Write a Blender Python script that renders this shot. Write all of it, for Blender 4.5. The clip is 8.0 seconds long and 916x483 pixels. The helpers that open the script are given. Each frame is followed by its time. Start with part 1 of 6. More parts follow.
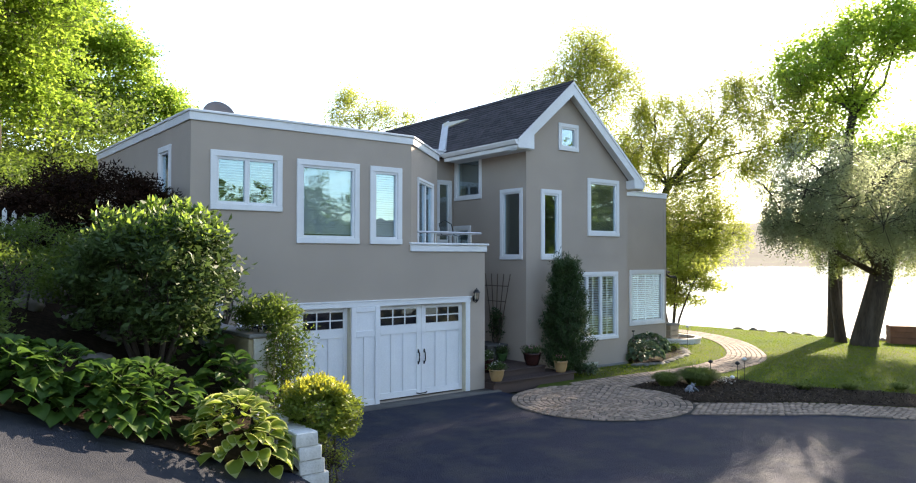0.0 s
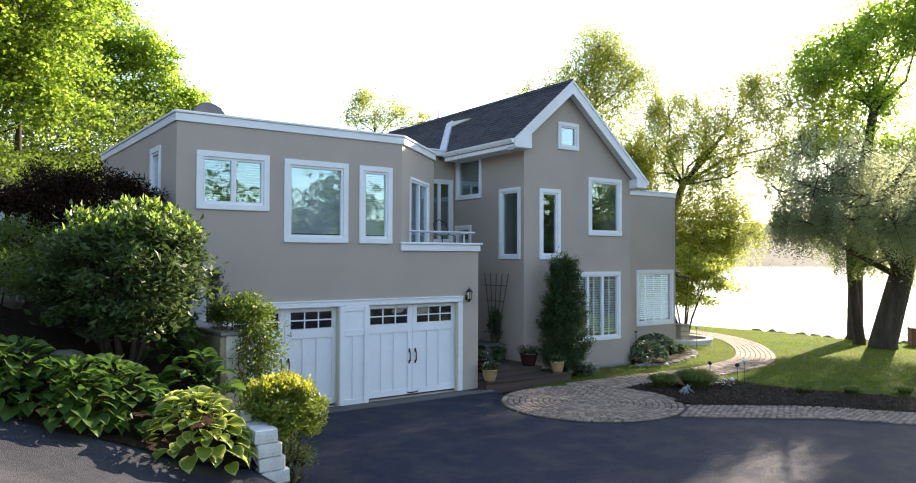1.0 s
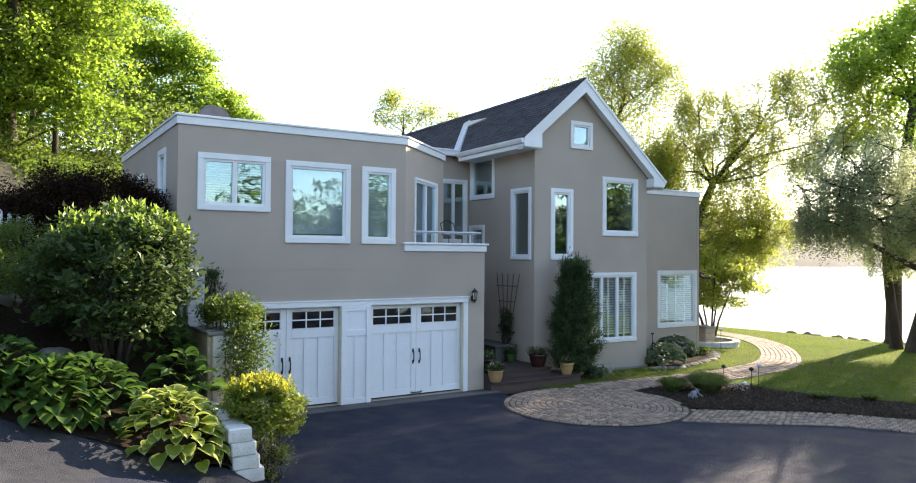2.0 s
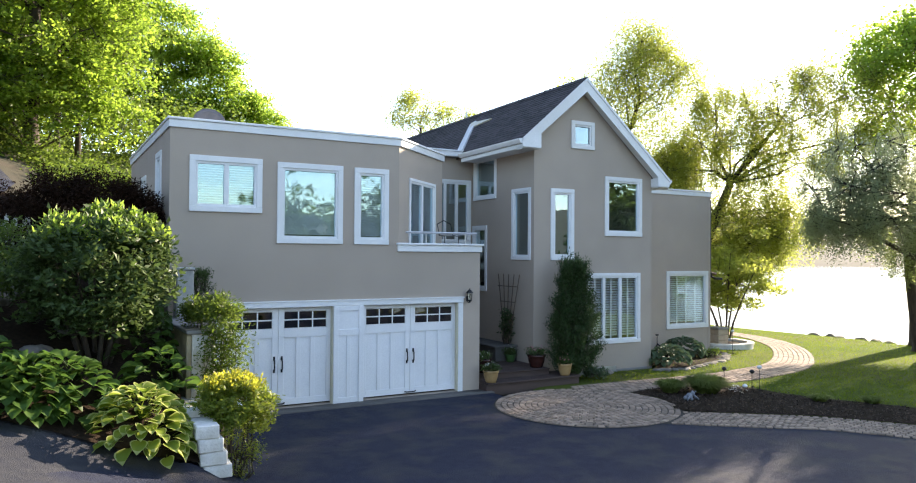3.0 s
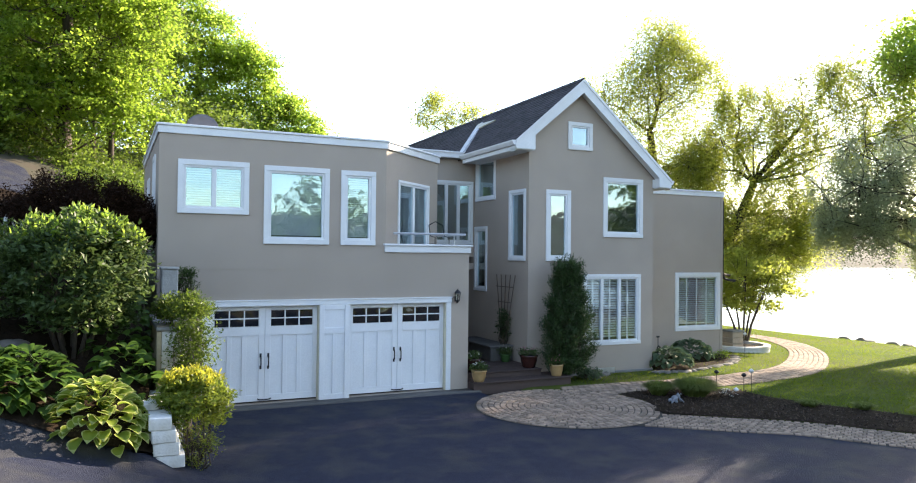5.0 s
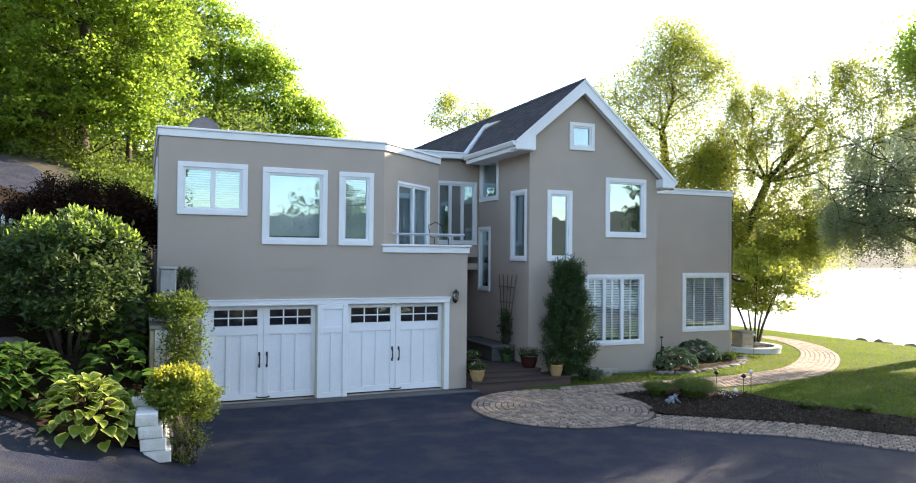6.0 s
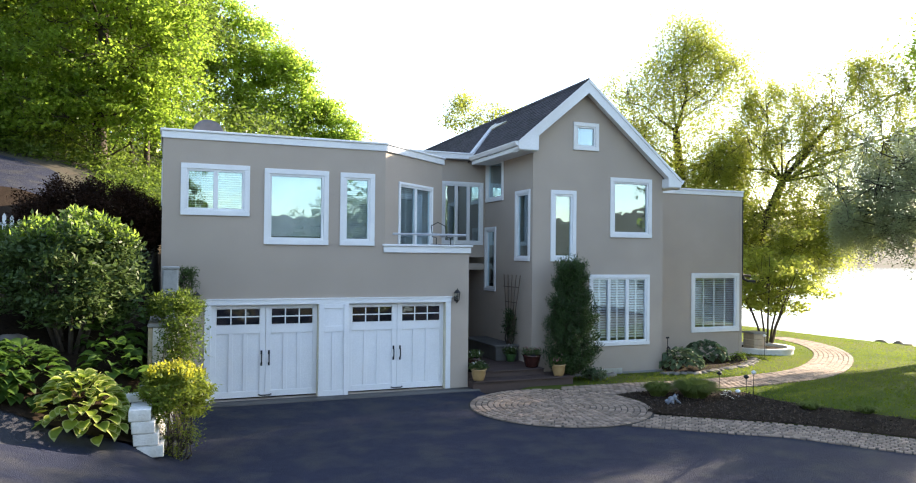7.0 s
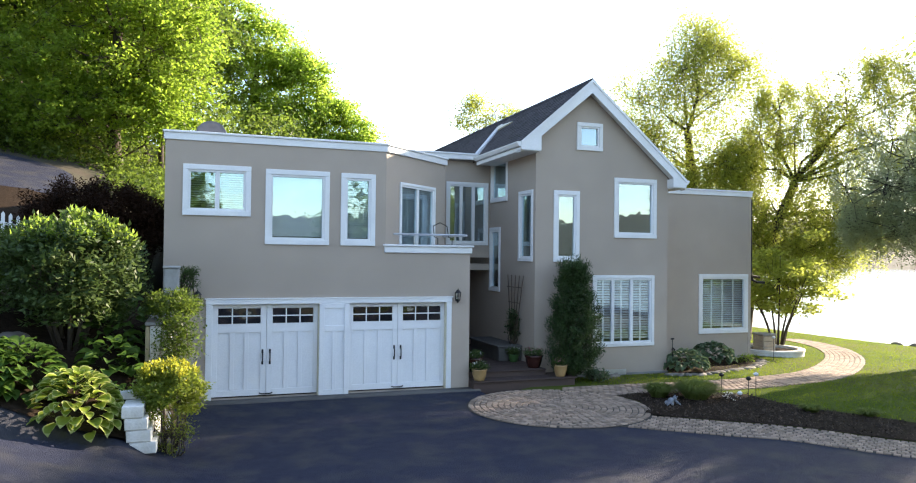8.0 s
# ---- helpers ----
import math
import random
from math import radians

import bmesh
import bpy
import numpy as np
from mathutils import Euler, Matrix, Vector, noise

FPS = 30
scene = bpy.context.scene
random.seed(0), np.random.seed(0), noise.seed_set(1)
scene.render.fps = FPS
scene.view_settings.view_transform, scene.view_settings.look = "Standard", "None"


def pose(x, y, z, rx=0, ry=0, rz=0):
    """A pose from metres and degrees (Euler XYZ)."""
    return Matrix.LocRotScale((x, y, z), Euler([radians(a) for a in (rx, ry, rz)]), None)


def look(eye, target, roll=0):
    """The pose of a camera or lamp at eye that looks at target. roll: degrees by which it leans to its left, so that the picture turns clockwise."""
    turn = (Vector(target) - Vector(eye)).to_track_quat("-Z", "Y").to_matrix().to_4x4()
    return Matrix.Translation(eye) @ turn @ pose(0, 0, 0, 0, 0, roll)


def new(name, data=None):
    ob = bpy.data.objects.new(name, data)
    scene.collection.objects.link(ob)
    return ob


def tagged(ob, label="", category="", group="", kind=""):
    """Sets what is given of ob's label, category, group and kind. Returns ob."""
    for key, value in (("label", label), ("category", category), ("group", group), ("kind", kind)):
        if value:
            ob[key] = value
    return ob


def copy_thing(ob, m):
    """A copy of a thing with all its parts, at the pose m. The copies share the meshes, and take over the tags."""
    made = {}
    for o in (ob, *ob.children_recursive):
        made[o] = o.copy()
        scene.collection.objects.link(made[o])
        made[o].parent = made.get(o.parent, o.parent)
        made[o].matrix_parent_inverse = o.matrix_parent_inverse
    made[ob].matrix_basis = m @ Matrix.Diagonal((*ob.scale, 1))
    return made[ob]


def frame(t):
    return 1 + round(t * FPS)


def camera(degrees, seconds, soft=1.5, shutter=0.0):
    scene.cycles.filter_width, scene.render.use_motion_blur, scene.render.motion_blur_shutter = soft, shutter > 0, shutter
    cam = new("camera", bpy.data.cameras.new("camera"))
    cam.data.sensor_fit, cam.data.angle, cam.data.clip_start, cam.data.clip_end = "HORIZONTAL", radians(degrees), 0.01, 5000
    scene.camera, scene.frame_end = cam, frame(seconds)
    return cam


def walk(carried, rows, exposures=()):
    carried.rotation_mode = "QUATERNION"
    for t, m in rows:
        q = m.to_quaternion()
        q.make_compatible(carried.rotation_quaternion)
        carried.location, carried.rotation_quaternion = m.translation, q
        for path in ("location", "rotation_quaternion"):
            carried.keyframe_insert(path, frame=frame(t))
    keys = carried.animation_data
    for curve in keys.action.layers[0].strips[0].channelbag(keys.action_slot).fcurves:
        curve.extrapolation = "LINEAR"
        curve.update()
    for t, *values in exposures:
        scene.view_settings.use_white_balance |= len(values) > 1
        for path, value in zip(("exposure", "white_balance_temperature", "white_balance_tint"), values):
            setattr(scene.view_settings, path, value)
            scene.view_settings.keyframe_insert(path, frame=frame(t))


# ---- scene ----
PATH = [
    (0, (0.395, -0.032, 3.294), (1.627, 1.543, 3.336), 0.1),
    (0.5, (0.764, -0.295, 3.298), (1.979, 1.293, 3.339), 0.2),
    (1, (1.178, -0.604, 3.29), (2.341, 1.023, 3.331), 0.2),
    (1.5, (1.59, -0.867, 3.318), (2.698, 0.797, 3.356), 0.3),
    (3, (2.822, -1.68, 3.357), (3.802, 0.063, 3.393), 0.4),
    (3.5, (3.159, -1.932, 3.372), (4.106, -0.171, 3.406), 0.4),
    (4, (3.468, -2.17, 3.398), (4.386, -0.394, 3.429), 0.5),
    (4.5, (3.795, -2.415, 3.414), (4.682, -0.622, 3.445), 0.6),
    (6, (4.694, -3.045, 3.413), (5.485, -1.208, 3.446), 0.6),
    (6.5, (4.957, -3.223, 3.414), (5.716, -1.373, 3.446), 0.6),
    (7, (5.202, -3.375, 3.403), (5.931, -1.512, 3.437), 0.6),
    (7.5, (5.439, -3.504, 3.401), (6.139, -1.631, 3.436), 0.6),
    (8, (5.65, -3.596, 3.399), (6.327, -1.714, 3.434), 0.7),
]
cam = camera(64.0, 8.0, soft=1.1)
walk(cam, [(t, look(eye, target, roll)) for t, eye, target, roll in PATH], [(0, 1.84, 7280, 16), (1.5, 1.9, 7280, 16), (4, 2.04, 7280, 16), (8, 2.08, 7280, 16)])

# ---- light ----
SUN_EL, SUN_AZ = radians(22.8), radians(73.5)   # azimuth from +y towards +x
SUN_DIR = Vector((math.sin(SUN_AZ) * math.cos(SUN_EL), math.cos(SUN_AZ) * math.cos(SUN_EL), math.sin(SUN_EL)))
world = bpy.data.worlds.new("sky")
scene.world = world
world.use_nodes = True
wn = world.node_tree
sky = wn.nodes.new("ShaderNodeTexSky")
sky.sky_type = "NISHITA"
sky.sun_disc = False
sky.sun_elevation, sky.sun_rotation = SUN_EL, SUN_AZ
sky.dust_density, sky.air_density, sky.ozone_density = 0.4, 1.0, 1.6
wn.nodes["Background"].inputs[1].default_value = 0.15
wn.links.new(sky.outputs[0], wn.nodes["Background"].inputs[0])
sun = new("sun", bpy.data.lights.new("sun", "SUN"))
sun.data.energy, sun.data.angle, sun.data.color = 4.6, radians(0.6), (1.0, 0.92, 0.78)
sun.matrix_world = look(SUN_DIR * 60, (0, 0, 0))


# ---- materials ----
def rgb(c):
    return (c[0], c[1], c[2], 1.0)


def surface(name, a, b, scale=6.0, rough=0.7, bump=0.15, bump_scale=40.0, metal=0.0, spec=0.4, rand=0.0, stretch=(1, 1, 1), c=None, stain=0.35):
    """Two colours mixed by broad noise, a finer grain, relief, and an optional per-object shift of value."""
    m = bpy.data.materials.new(name)
    m.use_nodes = True
    nt = m.node_tree
    N, L = nt.nodes, nt.links
    p = N["Principled BSDF"]
    co = N.new("ShaderNodeTexCoord")
    mp = N.new("ShaderNodeMapping")
    mp.inputs["Scale"].default_value = stretch
    L.new(co.outputs["Object"], mp.inputs[0])
    n1 = N.new("ShaderNodeTexNoise")
    n1.inputs["Scale"].default_value, n1.inputs["Detail"].default_value = scale, 5
    n2 = N.new("ShaderNodeTexNoise")
    n2.inputs["Scale"].default_value, n2.inputs["Detail"].default_value = bump_scale, 3
    n3 = N.new("ShaderNodeTexNoise")
    n3.inputs["Scale"].default_value, n3.inputs["Detail"].default_value = scale * 0.17, 3
    for n in (n1, n2, n3):
        L.new(mp.outputs[0], n.inputs["Vector"])
    ramp = N.new("ShaderNodeMapRange")
    ramp.inputs[1].default_value, ramp.inputs[2].default_value = 0.3, 0.7
    L.new(n1.outputs["Fac"], ramp.inputs[0])
    mix = N.new("ShaderNodeMix")
    mix.data_type = "RGBA"
    mix.inputs["A"].default_value, mix.inputs["B"].default_value = rgb(a), rgb(b)
    L.new(ramp.outputs[0], mix.inputs["Factor"])
    out = mix.outputs["Result"]
    if c:
        r3 = N.new("ShaderNodeMapRange")
        r3.inputs[1].default_value, r3.inputs[2].default_value, r3.inputs[4].default_value = 0.45, 0.7, stain * 2
        L.new(n3.outputs["Fac"], r3.inputs[0])
        mc = N.new("ShaderNodeMix")
        mc.data_type = "RGBA"
        L.new(out, mc.inputs["A"])
        mc.inputs["B"].default_value = rgb(c)
        L.new(r3.outputs[0], mc.inputs["Factor"])
        out = mc.outputs["Result"]
    hv = N.new("ShaderNodeHueSaturation")
    L.new(out, hv.inputs["Color"])
    gr = N.new("ShaderNodeMapRange")
    gr.inputs[3].default_value, gr.inputs[4].default_value = 0.85, 1.15
    L.new(n2.outputs["Fac"], gr.inputs[0])
    if rand:
        oi = N.new("ShaderNodeObjectInfo")
        geo = N.new("ShaderNodeNewGeometry")
        add = N.new("ShaderNodeMath")
        L.new(oi.outputs["Random"], add.inputs[0])
        L.new(geo.outputs["Random Per Island"], add.inputs[1])
        fr = N.new("ShaderNodeMath")
        fr.operation = "FRACT"
        L.new(add.outputs[0], fr.inputs[0])
        rr = N.new("ShaderNodeMapRange")
        rr.inputs[3].default_value, rr.inputs[4].default_value = 1 - rand, 1 + rand
        L.new(fr.outputs[0], rr.inputs[0])
        mu = N.new("ShaderNodeMath")
        mu.operation = "MULTIPLY"
        L.new(rr.outputs[0], mu.inputs[0])
        L.new(gr.outputs[0], mu.inputs[1])
        L.new(mu.outputs[0], hv.inputs["Value"])
    else:
        L.new(gr.outputs[0], hv.inputs["Value"])
    L.new(hv.outputs[0], p.inputs["Base Color"])
    p.inputs["Roughness"].default_value = rough
    p.inputs["Metallic"].default_value = metal
    p.inputs["Specular IOR Level"].default_value = spec
    if bump:
        bp = N.new("ShaderNodeBump")
        bp.inputs["Strength"].default_value, bp.inputs["Distance"].default_value = bump, 0.02
        L.new(n2.outputs["Fac"], bp.inputs["Height"])
        L.new(bp.outputs[0], p.inputs["Normal"])
    return m


def leafy(name, a, b, trans=0.45, rough=0.45, spec=0.3):
    """Leaves: colour from leaf to leaf, light through the blade."""
    m = bpy.data.materials.new(name)
    m.use_nodes = True
    nt = m.node_tree
    N, L = nt.nodes, nt.links
    p = N["Principled BSDF"]
    geo = N.new("ShaderNodeNewGeometry")
    co = N.new("ShaderNodeTexCoord")
    n1 = N.new("ShaderNodeTexNoise")
    n1.inputs["Scale"].default_value = 0.7
    L.new(co.outputs["Object"], n1.inputs["Vector"])
    oi = N.new("ShaderNodeObjectInfo")
    ad = N.new("ShaderNodeMath")
    L.new(geo.outputs["Random Per Island"], ad.inputs[0])
    L.new(oi.outputs["Random"], ad.inputs[1])
    fr = N.new("ShaderNodeMath")
    fr.operation = "FRACT"
    L.new(ad.outputs[0], fr.inputs[0])
    av = N.new("ShaderNodeMath")
    av.operation = "MULTIPLY_ADD"
    L.new(fr.outputs[0], av.inputs[0])
    av.inputs[1].default_value = 0.6
    sb = N.new("ShaderNodeMath")
    sb.operation = "MULTIPLY_ADD"
    L.new(n1.outputs["Fac"], sb.inputs[0])
    sb.inputs[1].default_value, sb.inputs[2].default_value = 1.2, -0.4
    L.new(sb.outputs[0], av.inputs[2])
    mix = N.new("ShaderNodeMix")
    mix.data_type = "RGBA"
    mix.inputs["A"].default_value, mix.inputs["B"].default_value = rgb(a), rgb(b)
    L.new(av.outputs[0], mix.inputs["Factor"])
    L.new(mix.outputs["Result"], p.inputs["Base Color"])
    p.inputs["Roughness"].default_value, p.inputs["Specular IOR Level"].default_value = rough, spec
    tr = N.new("ShaderNodeBsdfTranslucent")
    br = N.new("ShaderNodeHueSaturation")
    br.inputs["Saturation"].default_value, br.inputs["Value"].default_value = 1.0, 2.0
    L.new(mix.outputs["Result"], br.inputs["Color"])
    L.new(br.outputs[0], tr.inputs["Color"])
    ms = N.new("ShaderNodeMixShader")
    ms.inputs[0].default_value = trans
    L.new(p.outputs[0], ms.inputs[1])
    L.new(tr.outputs[0], ms.inputs[2])
    L.new(ms.outputs[0], N["Material Output"].inputs["Surface"])
    return m


def glazing(name, gloss=0.3, tint=(0.9, 0.95, 0.95), wobble=0.02, sky_tint=(1, 1, 1)):
    m = bpy.data.materials.new(name)
    m.use_nodes = True
    nt = m.node_tree
    N, L = nt.nodes, nt.links
    N.remove(N["Principled BSDF"])
    t = N.new("ShaderNodeBsdfTransparent")
    t.inputs[0].default_value = rgb(tint)
    g = N.new("ShaderNodeBsdfGlossy")
    g.inputs["Roughness"].default_value = 0.02
    g.inputs["Color"].default_value = rgb(sky_tint)
    lw = N.new("ShaderNodeLayerWeight")
    lw.inputs[0].default_value = 0.5
    f = N.new("ShaderNodeMath")
    f.operation = "POWER"
    f.inputs[1].default_value = 3.5
    L.new(lw.outputs["Facing"], f.inputs[0])
    ad = N.new("ShaderNodeMath")
    ad.use_clamp = True
    ad.inputs[1].default_value = gloss
    L.new(f.outputs[0], ad.inputs[0])
    co = N.new("ShaderNodeTexCoord")
    nz = N.new("ShaderNodeTexNoise")
    nz.inputs["Scale"].default_value = 1.3
    L.new(co.outputs["Object"], nz.inputs["Vector"])
    bp = N.new("ShaderNodeBump")
    bp.inputs["Strength"].default_value, bp.inputs["Distance"].default_value = wobble, 0.2
    L.new(nz.outputs["Fac"], bp.inputs["Height"])
    L.new(bp.outputs[0], g.inputs["Normal"])
    ms = N.new("ShaderNodeMixShader")
    L.new(ad.outputs[0], ms.inputs[0])
    L.new(t.outputs[0], ms.inputs[1])
    L.new(g.outputs[0], ms.inputs[2])
    L.new(ms.outputs[0], N["Material Output"].inputs["Surface"])
    return m


STUCCO = surface("taupe_stucco", (0.42, 0.345, 0.28), (0.455, 0.375, 0.305), 1.2, 0.85, 0.35, 90, c=(0.375, 0.31, 0.25), stain=0.35)
WHITE = surface("white_paint", (0.80, 0.80, 0.79), (0.74, 0.745, 0.74), 3.0, 0.45, 0.06, 60, c=(0.66, 0.65, 0.61), stain=0.22)
DOORWHITE = surface("door_white_paint", (0.82, 0.82, 0.82), (0.77, 0.775, 0.78), 2.0, 0.4, 0.04, 50, c=(0.7, 0.69, 0.66), stain=0.15)
CREAM = surface("cream_metal", (0.62, 0.56, 0.40), (0.55, 0.5, 0.38), 4, 0.5, 0.05, 30)
SHINGLE = surface("asphalt_shingle", (0.035, 0.03, 0.032), (0.065, 0.055, 0.058), 9.0, 0.9, 0.5, 70, rand=0.3, c=(0.03, 0.028, 0.03))
ASPHALT = surface("asphalt", (0.013, 0.016, 0.033), (0.020, 0.025, 0.044), 9.0, 0.8, 1.0, 70, c=(0.040, 0.040, 0.044), stain=0.5, spec=0.22)
CONCRETE = surface("concrete", (0.30, 0.285, 0.26), (0.22, 0.21, 0.195), 2.5, 0.85, 0.3, 50, c=(0.15, 0.14, 0.12))
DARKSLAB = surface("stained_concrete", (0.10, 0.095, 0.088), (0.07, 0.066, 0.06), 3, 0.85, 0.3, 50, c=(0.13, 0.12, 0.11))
PAVER = surface("paver_stone", (0.32, 0.23, 0.165), (0.205, 0.15, 0.112), 4.0, 0.85, 0.5, 45, rand=0.32)
JOINT = surface("joint_sand", (0.045, 0.038, 0.03), (0.03, 0.026, 0.02), 6, 0.95, 0.4, 60)
GRASS = surface("lawn_soil", (0.045, 0.075, 0.010), (0.07, 0.095, 0.014), 0.8, 0.95, 0.6, 60, spec=0.05, c=(0.10, 0.085, 0.035))
BLADE = leafy("grass_blade", (0.064, 0.106, 0.008), (0.138, 0.176, 0.012), 0.55, 0.8, 0.03)
GROUND = surface("woodland_soil", (0.045, 0.034, 0.02), (0.035, 0.036, 0.018), 0.6, 0.95, 0.6, 12, c=(0.05, 0.06, 0.02))
MULCH = surface("dark_mulch", (0.018, 0.012, 0.008), (0.036, 0.025, 0.017), 14, 0.95, 0.9, 45, spec=0.04)
ROCK = surface("field_stone", (0.19, 0.165, 0.135), (0.11, 0.10, 0.085), 3.0, 0.85, 0.5, 18, rand=0.2, c=(0.12, 0.12, 0.09))
BLOCKWHITE = surface("whitewashed_block", (0.80, 0.79, 0.76), (0.68, 0.66, 0.62), 5.0, 0.8, 0.6, 30, rand=0.06, c=(0.42, 0.36, 0.25))
BLOCKTAN = surface("tan_block", (0.42, 0.34, 0.21), (0.30, 0.24, 0.15), 4.0, 0.85, 0.5, 30, c=(0.5, 0.44, 0.33))
DECK = surface("brown_decking", (0.07, 0.043, 0.035), (0.05, 0.032, 0.027), 3.0, 0.65, 0.2, 40, stretch=(0.3, 3, 3), rand=0.15)
BLACK = surface("black_metal", (0.015, 0.015, 0.016), (0.03, 0.03, 0.03), 10, 0.45, 0.05, 40, metal=0.4)
STEEL = surface("brushed_rail", (0.6, 0.6, 0.6), (0.5, 0.5, 0.5), 8, 0.35, 0.02, 50, metal=0.8)
DISH = surface("grey_dish", (0.16, 0.15, 0.16), (0.12, 0.115, 0.12), 5, 0.5, 0.03, 40)
BARK = surface("bark", (0.075, 0.055, 0.04), (0.04, 0.03, 0.022), 7, 0.95, 1.0, 18, stretch=(3, 3, 0.6), c=(0.11, 0.09, 0.07))
BARKPALE = surface("pale_bark", (0.16, 0.125, 0.095), (0.10, 0.08, 0.06), 7, 0.9, 0.6, 22, stretch=(2, 2, 0.5))
TANPOT = surface("tan_glaze", (0.42, 0.27, 0.12), (0.34, 0.2, 0.085), 6, 0.35, 0.08, 30)
REDPOT = surface("oxblood_glaze", (0.05, 0.016, 0.012), (0.03, 0.010, 0.008), 6, 0.25, 0.06, 30)
BLIND = surface("white_blind", (0.70, 0.70, 0.69), (0.62, 0.62, 0.61), 3, 0.55, 0.02, 20)
DARKROOM = surface("interior_paint", (0.20, 0.185, 0.165), (0.16, 0.15, 0.13), 2, 0.9, 0.02, 20)
WOODDARK = surface("weathered_wood", (0.13, 0.085, 0.055), (0.08, 0.055, 0.04), 5, 0.8, 0.3, 30, stretch=(1, 1, 0.2))
RUST = surface("rusty_timber", (0.24, 0.11, 0.06), (0.17, 0.075, 0.045), 3, 0.8, 0.3, 25)
LEAD = surface("light_flashing", (0.62, 0.62, 0.62), (0.5, 0.5, 0.5), 4, 0.5, 0.05, 30)
PETALWHITE = leafy("white_petal", (0.5, 0.5, 0.46), (0.65, 0.63, 0.6), 0.3)
PETALPINK = leafy("pink_petal", (0.5, 0.12, 0.2), (0.6, 0.25, 0.35), 0.3)
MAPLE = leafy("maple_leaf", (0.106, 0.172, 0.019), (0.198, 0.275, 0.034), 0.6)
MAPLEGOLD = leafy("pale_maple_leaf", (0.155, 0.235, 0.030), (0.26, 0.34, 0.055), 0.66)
# shade on woodland foliage is put into this darker maple colour
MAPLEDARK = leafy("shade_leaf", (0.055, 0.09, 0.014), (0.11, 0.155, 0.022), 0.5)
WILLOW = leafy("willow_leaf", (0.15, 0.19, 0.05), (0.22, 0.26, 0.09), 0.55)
# backlight in the crowns is put into this brighter, yellower willow colour
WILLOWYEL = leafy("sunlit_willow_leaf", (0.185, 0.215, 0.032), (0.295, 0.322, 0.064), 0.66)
SILVER = leafy("grey_green_leaf", (0.225, 0.255, 0.135), (0.33, 0.36, 0.195), 0.58)
RHODO = leafy("shrub_leaf", (0.036, 0.064, 0.017), (0.080, 0.120, 0.032), 0.3, 0.5, 0.25)
RHODOTIP = leafy("new_shoot_leaf", (0.15, 0.24, 0.03), (0.22, 0.30, 0.05), 0.45, 0.4)
YELLOWBUSH = leafy("golden_leaf", (0.10, 0.145, 0.018), (0.19, 0.225, 0.03), 0.4)
GOLDTIP = leafy("golden_tip_leaf", (0.24, 0.25, 0.025), (0.34, 0.32, 0.04), 0.45)
YEW = leafy("evergreen_needle", (0.022, 0.048, 0.015), (0.052, 0.092, 0.024), 0.2)
REDLEAF = leafy("dark_red_leaf", (0.016, 0.008, 0.0045), (0.034, 0.016, 0.009), 0.12, 0.7, 0.06)
HOSTA = leafy("hosta_leaf", (0.034, 0.076, 0.014), (0.07, 0.13, 0.022), 0.35, 0.5, 0.2)
HOSTAYEL = leafy("hosta_gold_leaf", (0.10, 0.155, 0.020), (0.20, 0.245, 0.03), 0.4, 0.5, 0.2)
HOSTARIM = leafy("hosta_pale_rim", (0.26, 0.29, 0.08), (0.36, 0.38, 0.14), 0.4, 0.5, 0.2)
HOSTABLUE = leafy("hosta_blue_leaf", (0.05, 0.085, 0.042), (0.10, 0.145, 0.072), 0.25, 0.5, 0.25)
# the blue of the reflected sky is put into the panes' gloss colour
GLASS = glazing("window_glass", 0.22, sky_tint=(0.72, 0.9, 1.0))
GLASSLOW = glazing("clear_glass", 0.13, (1.0, 1.0, 1.0), sky_tint=(0.7, 0.88, 1.0))
TUFT = leafy("fine_tuft", (0.09, 0.125, 0.03), (0.16, 0.19, 0.05), 0.4, 0.6, 0.1)
GLASSSKY = glazing("sky_tint_glass", 0.2, (0.97, 1.0, 1.0), 0.03, (0.6, 0.86, 1.0))


def water_material():
    m = bpy.data.materials.new("lake_water")
    m.use_nodes = True
    N, L = m.node_tree.nodes, m.node_tree.links
    p = N["Principled BSDF"]
    p.inputs["Base Color"].default_value = (0.10, 0.14, 0.15, 1)
    p.inputs["Roughness"].default_value = 0.12
    p.inputs["IOR"].default_value = 1.33
    co = N.new("ShaderNodeTexCoord")
    n1 = N.new("ShaderNodeTexNoise")
    n1.inputs["Scale"].default_value, n1.inputs["Detail"].default_value = 1.2, 4
    L.new(co.outputs["Object"], n1.inputs["Vector"])
    bp = N.new("ShaderNodeBump")
    bp.inputs["Strength"].default_value, bp.inputs["Distance"].default_value = 0.5, 0.12
    L.new(n1.outputs["Fac"], bp.inputs["Height"])
    L.new(bp.outputs[0], p.inputs["Normal"])
    return m


WATER = water_material()


# ---- building helpers ----
def mesh_object(name, verts, faces, mats, smooth=False, slots=None):
    me = bpy.data.meshes.new(name)
    me.from_pydata([tuple(v) for v in verts], [], faces)
    for m in (mats if isinstance(mats, (list, tuple)) else [mats]):
        me.materials.append(m)
    if slots is not None:
        me.polygons.foreach_set("material_index", slots)
    if smooth:
        me.polygons.foreach_set("use_smooth", [True] * len(me.polygons))
    me.update()
    return new(name, me)


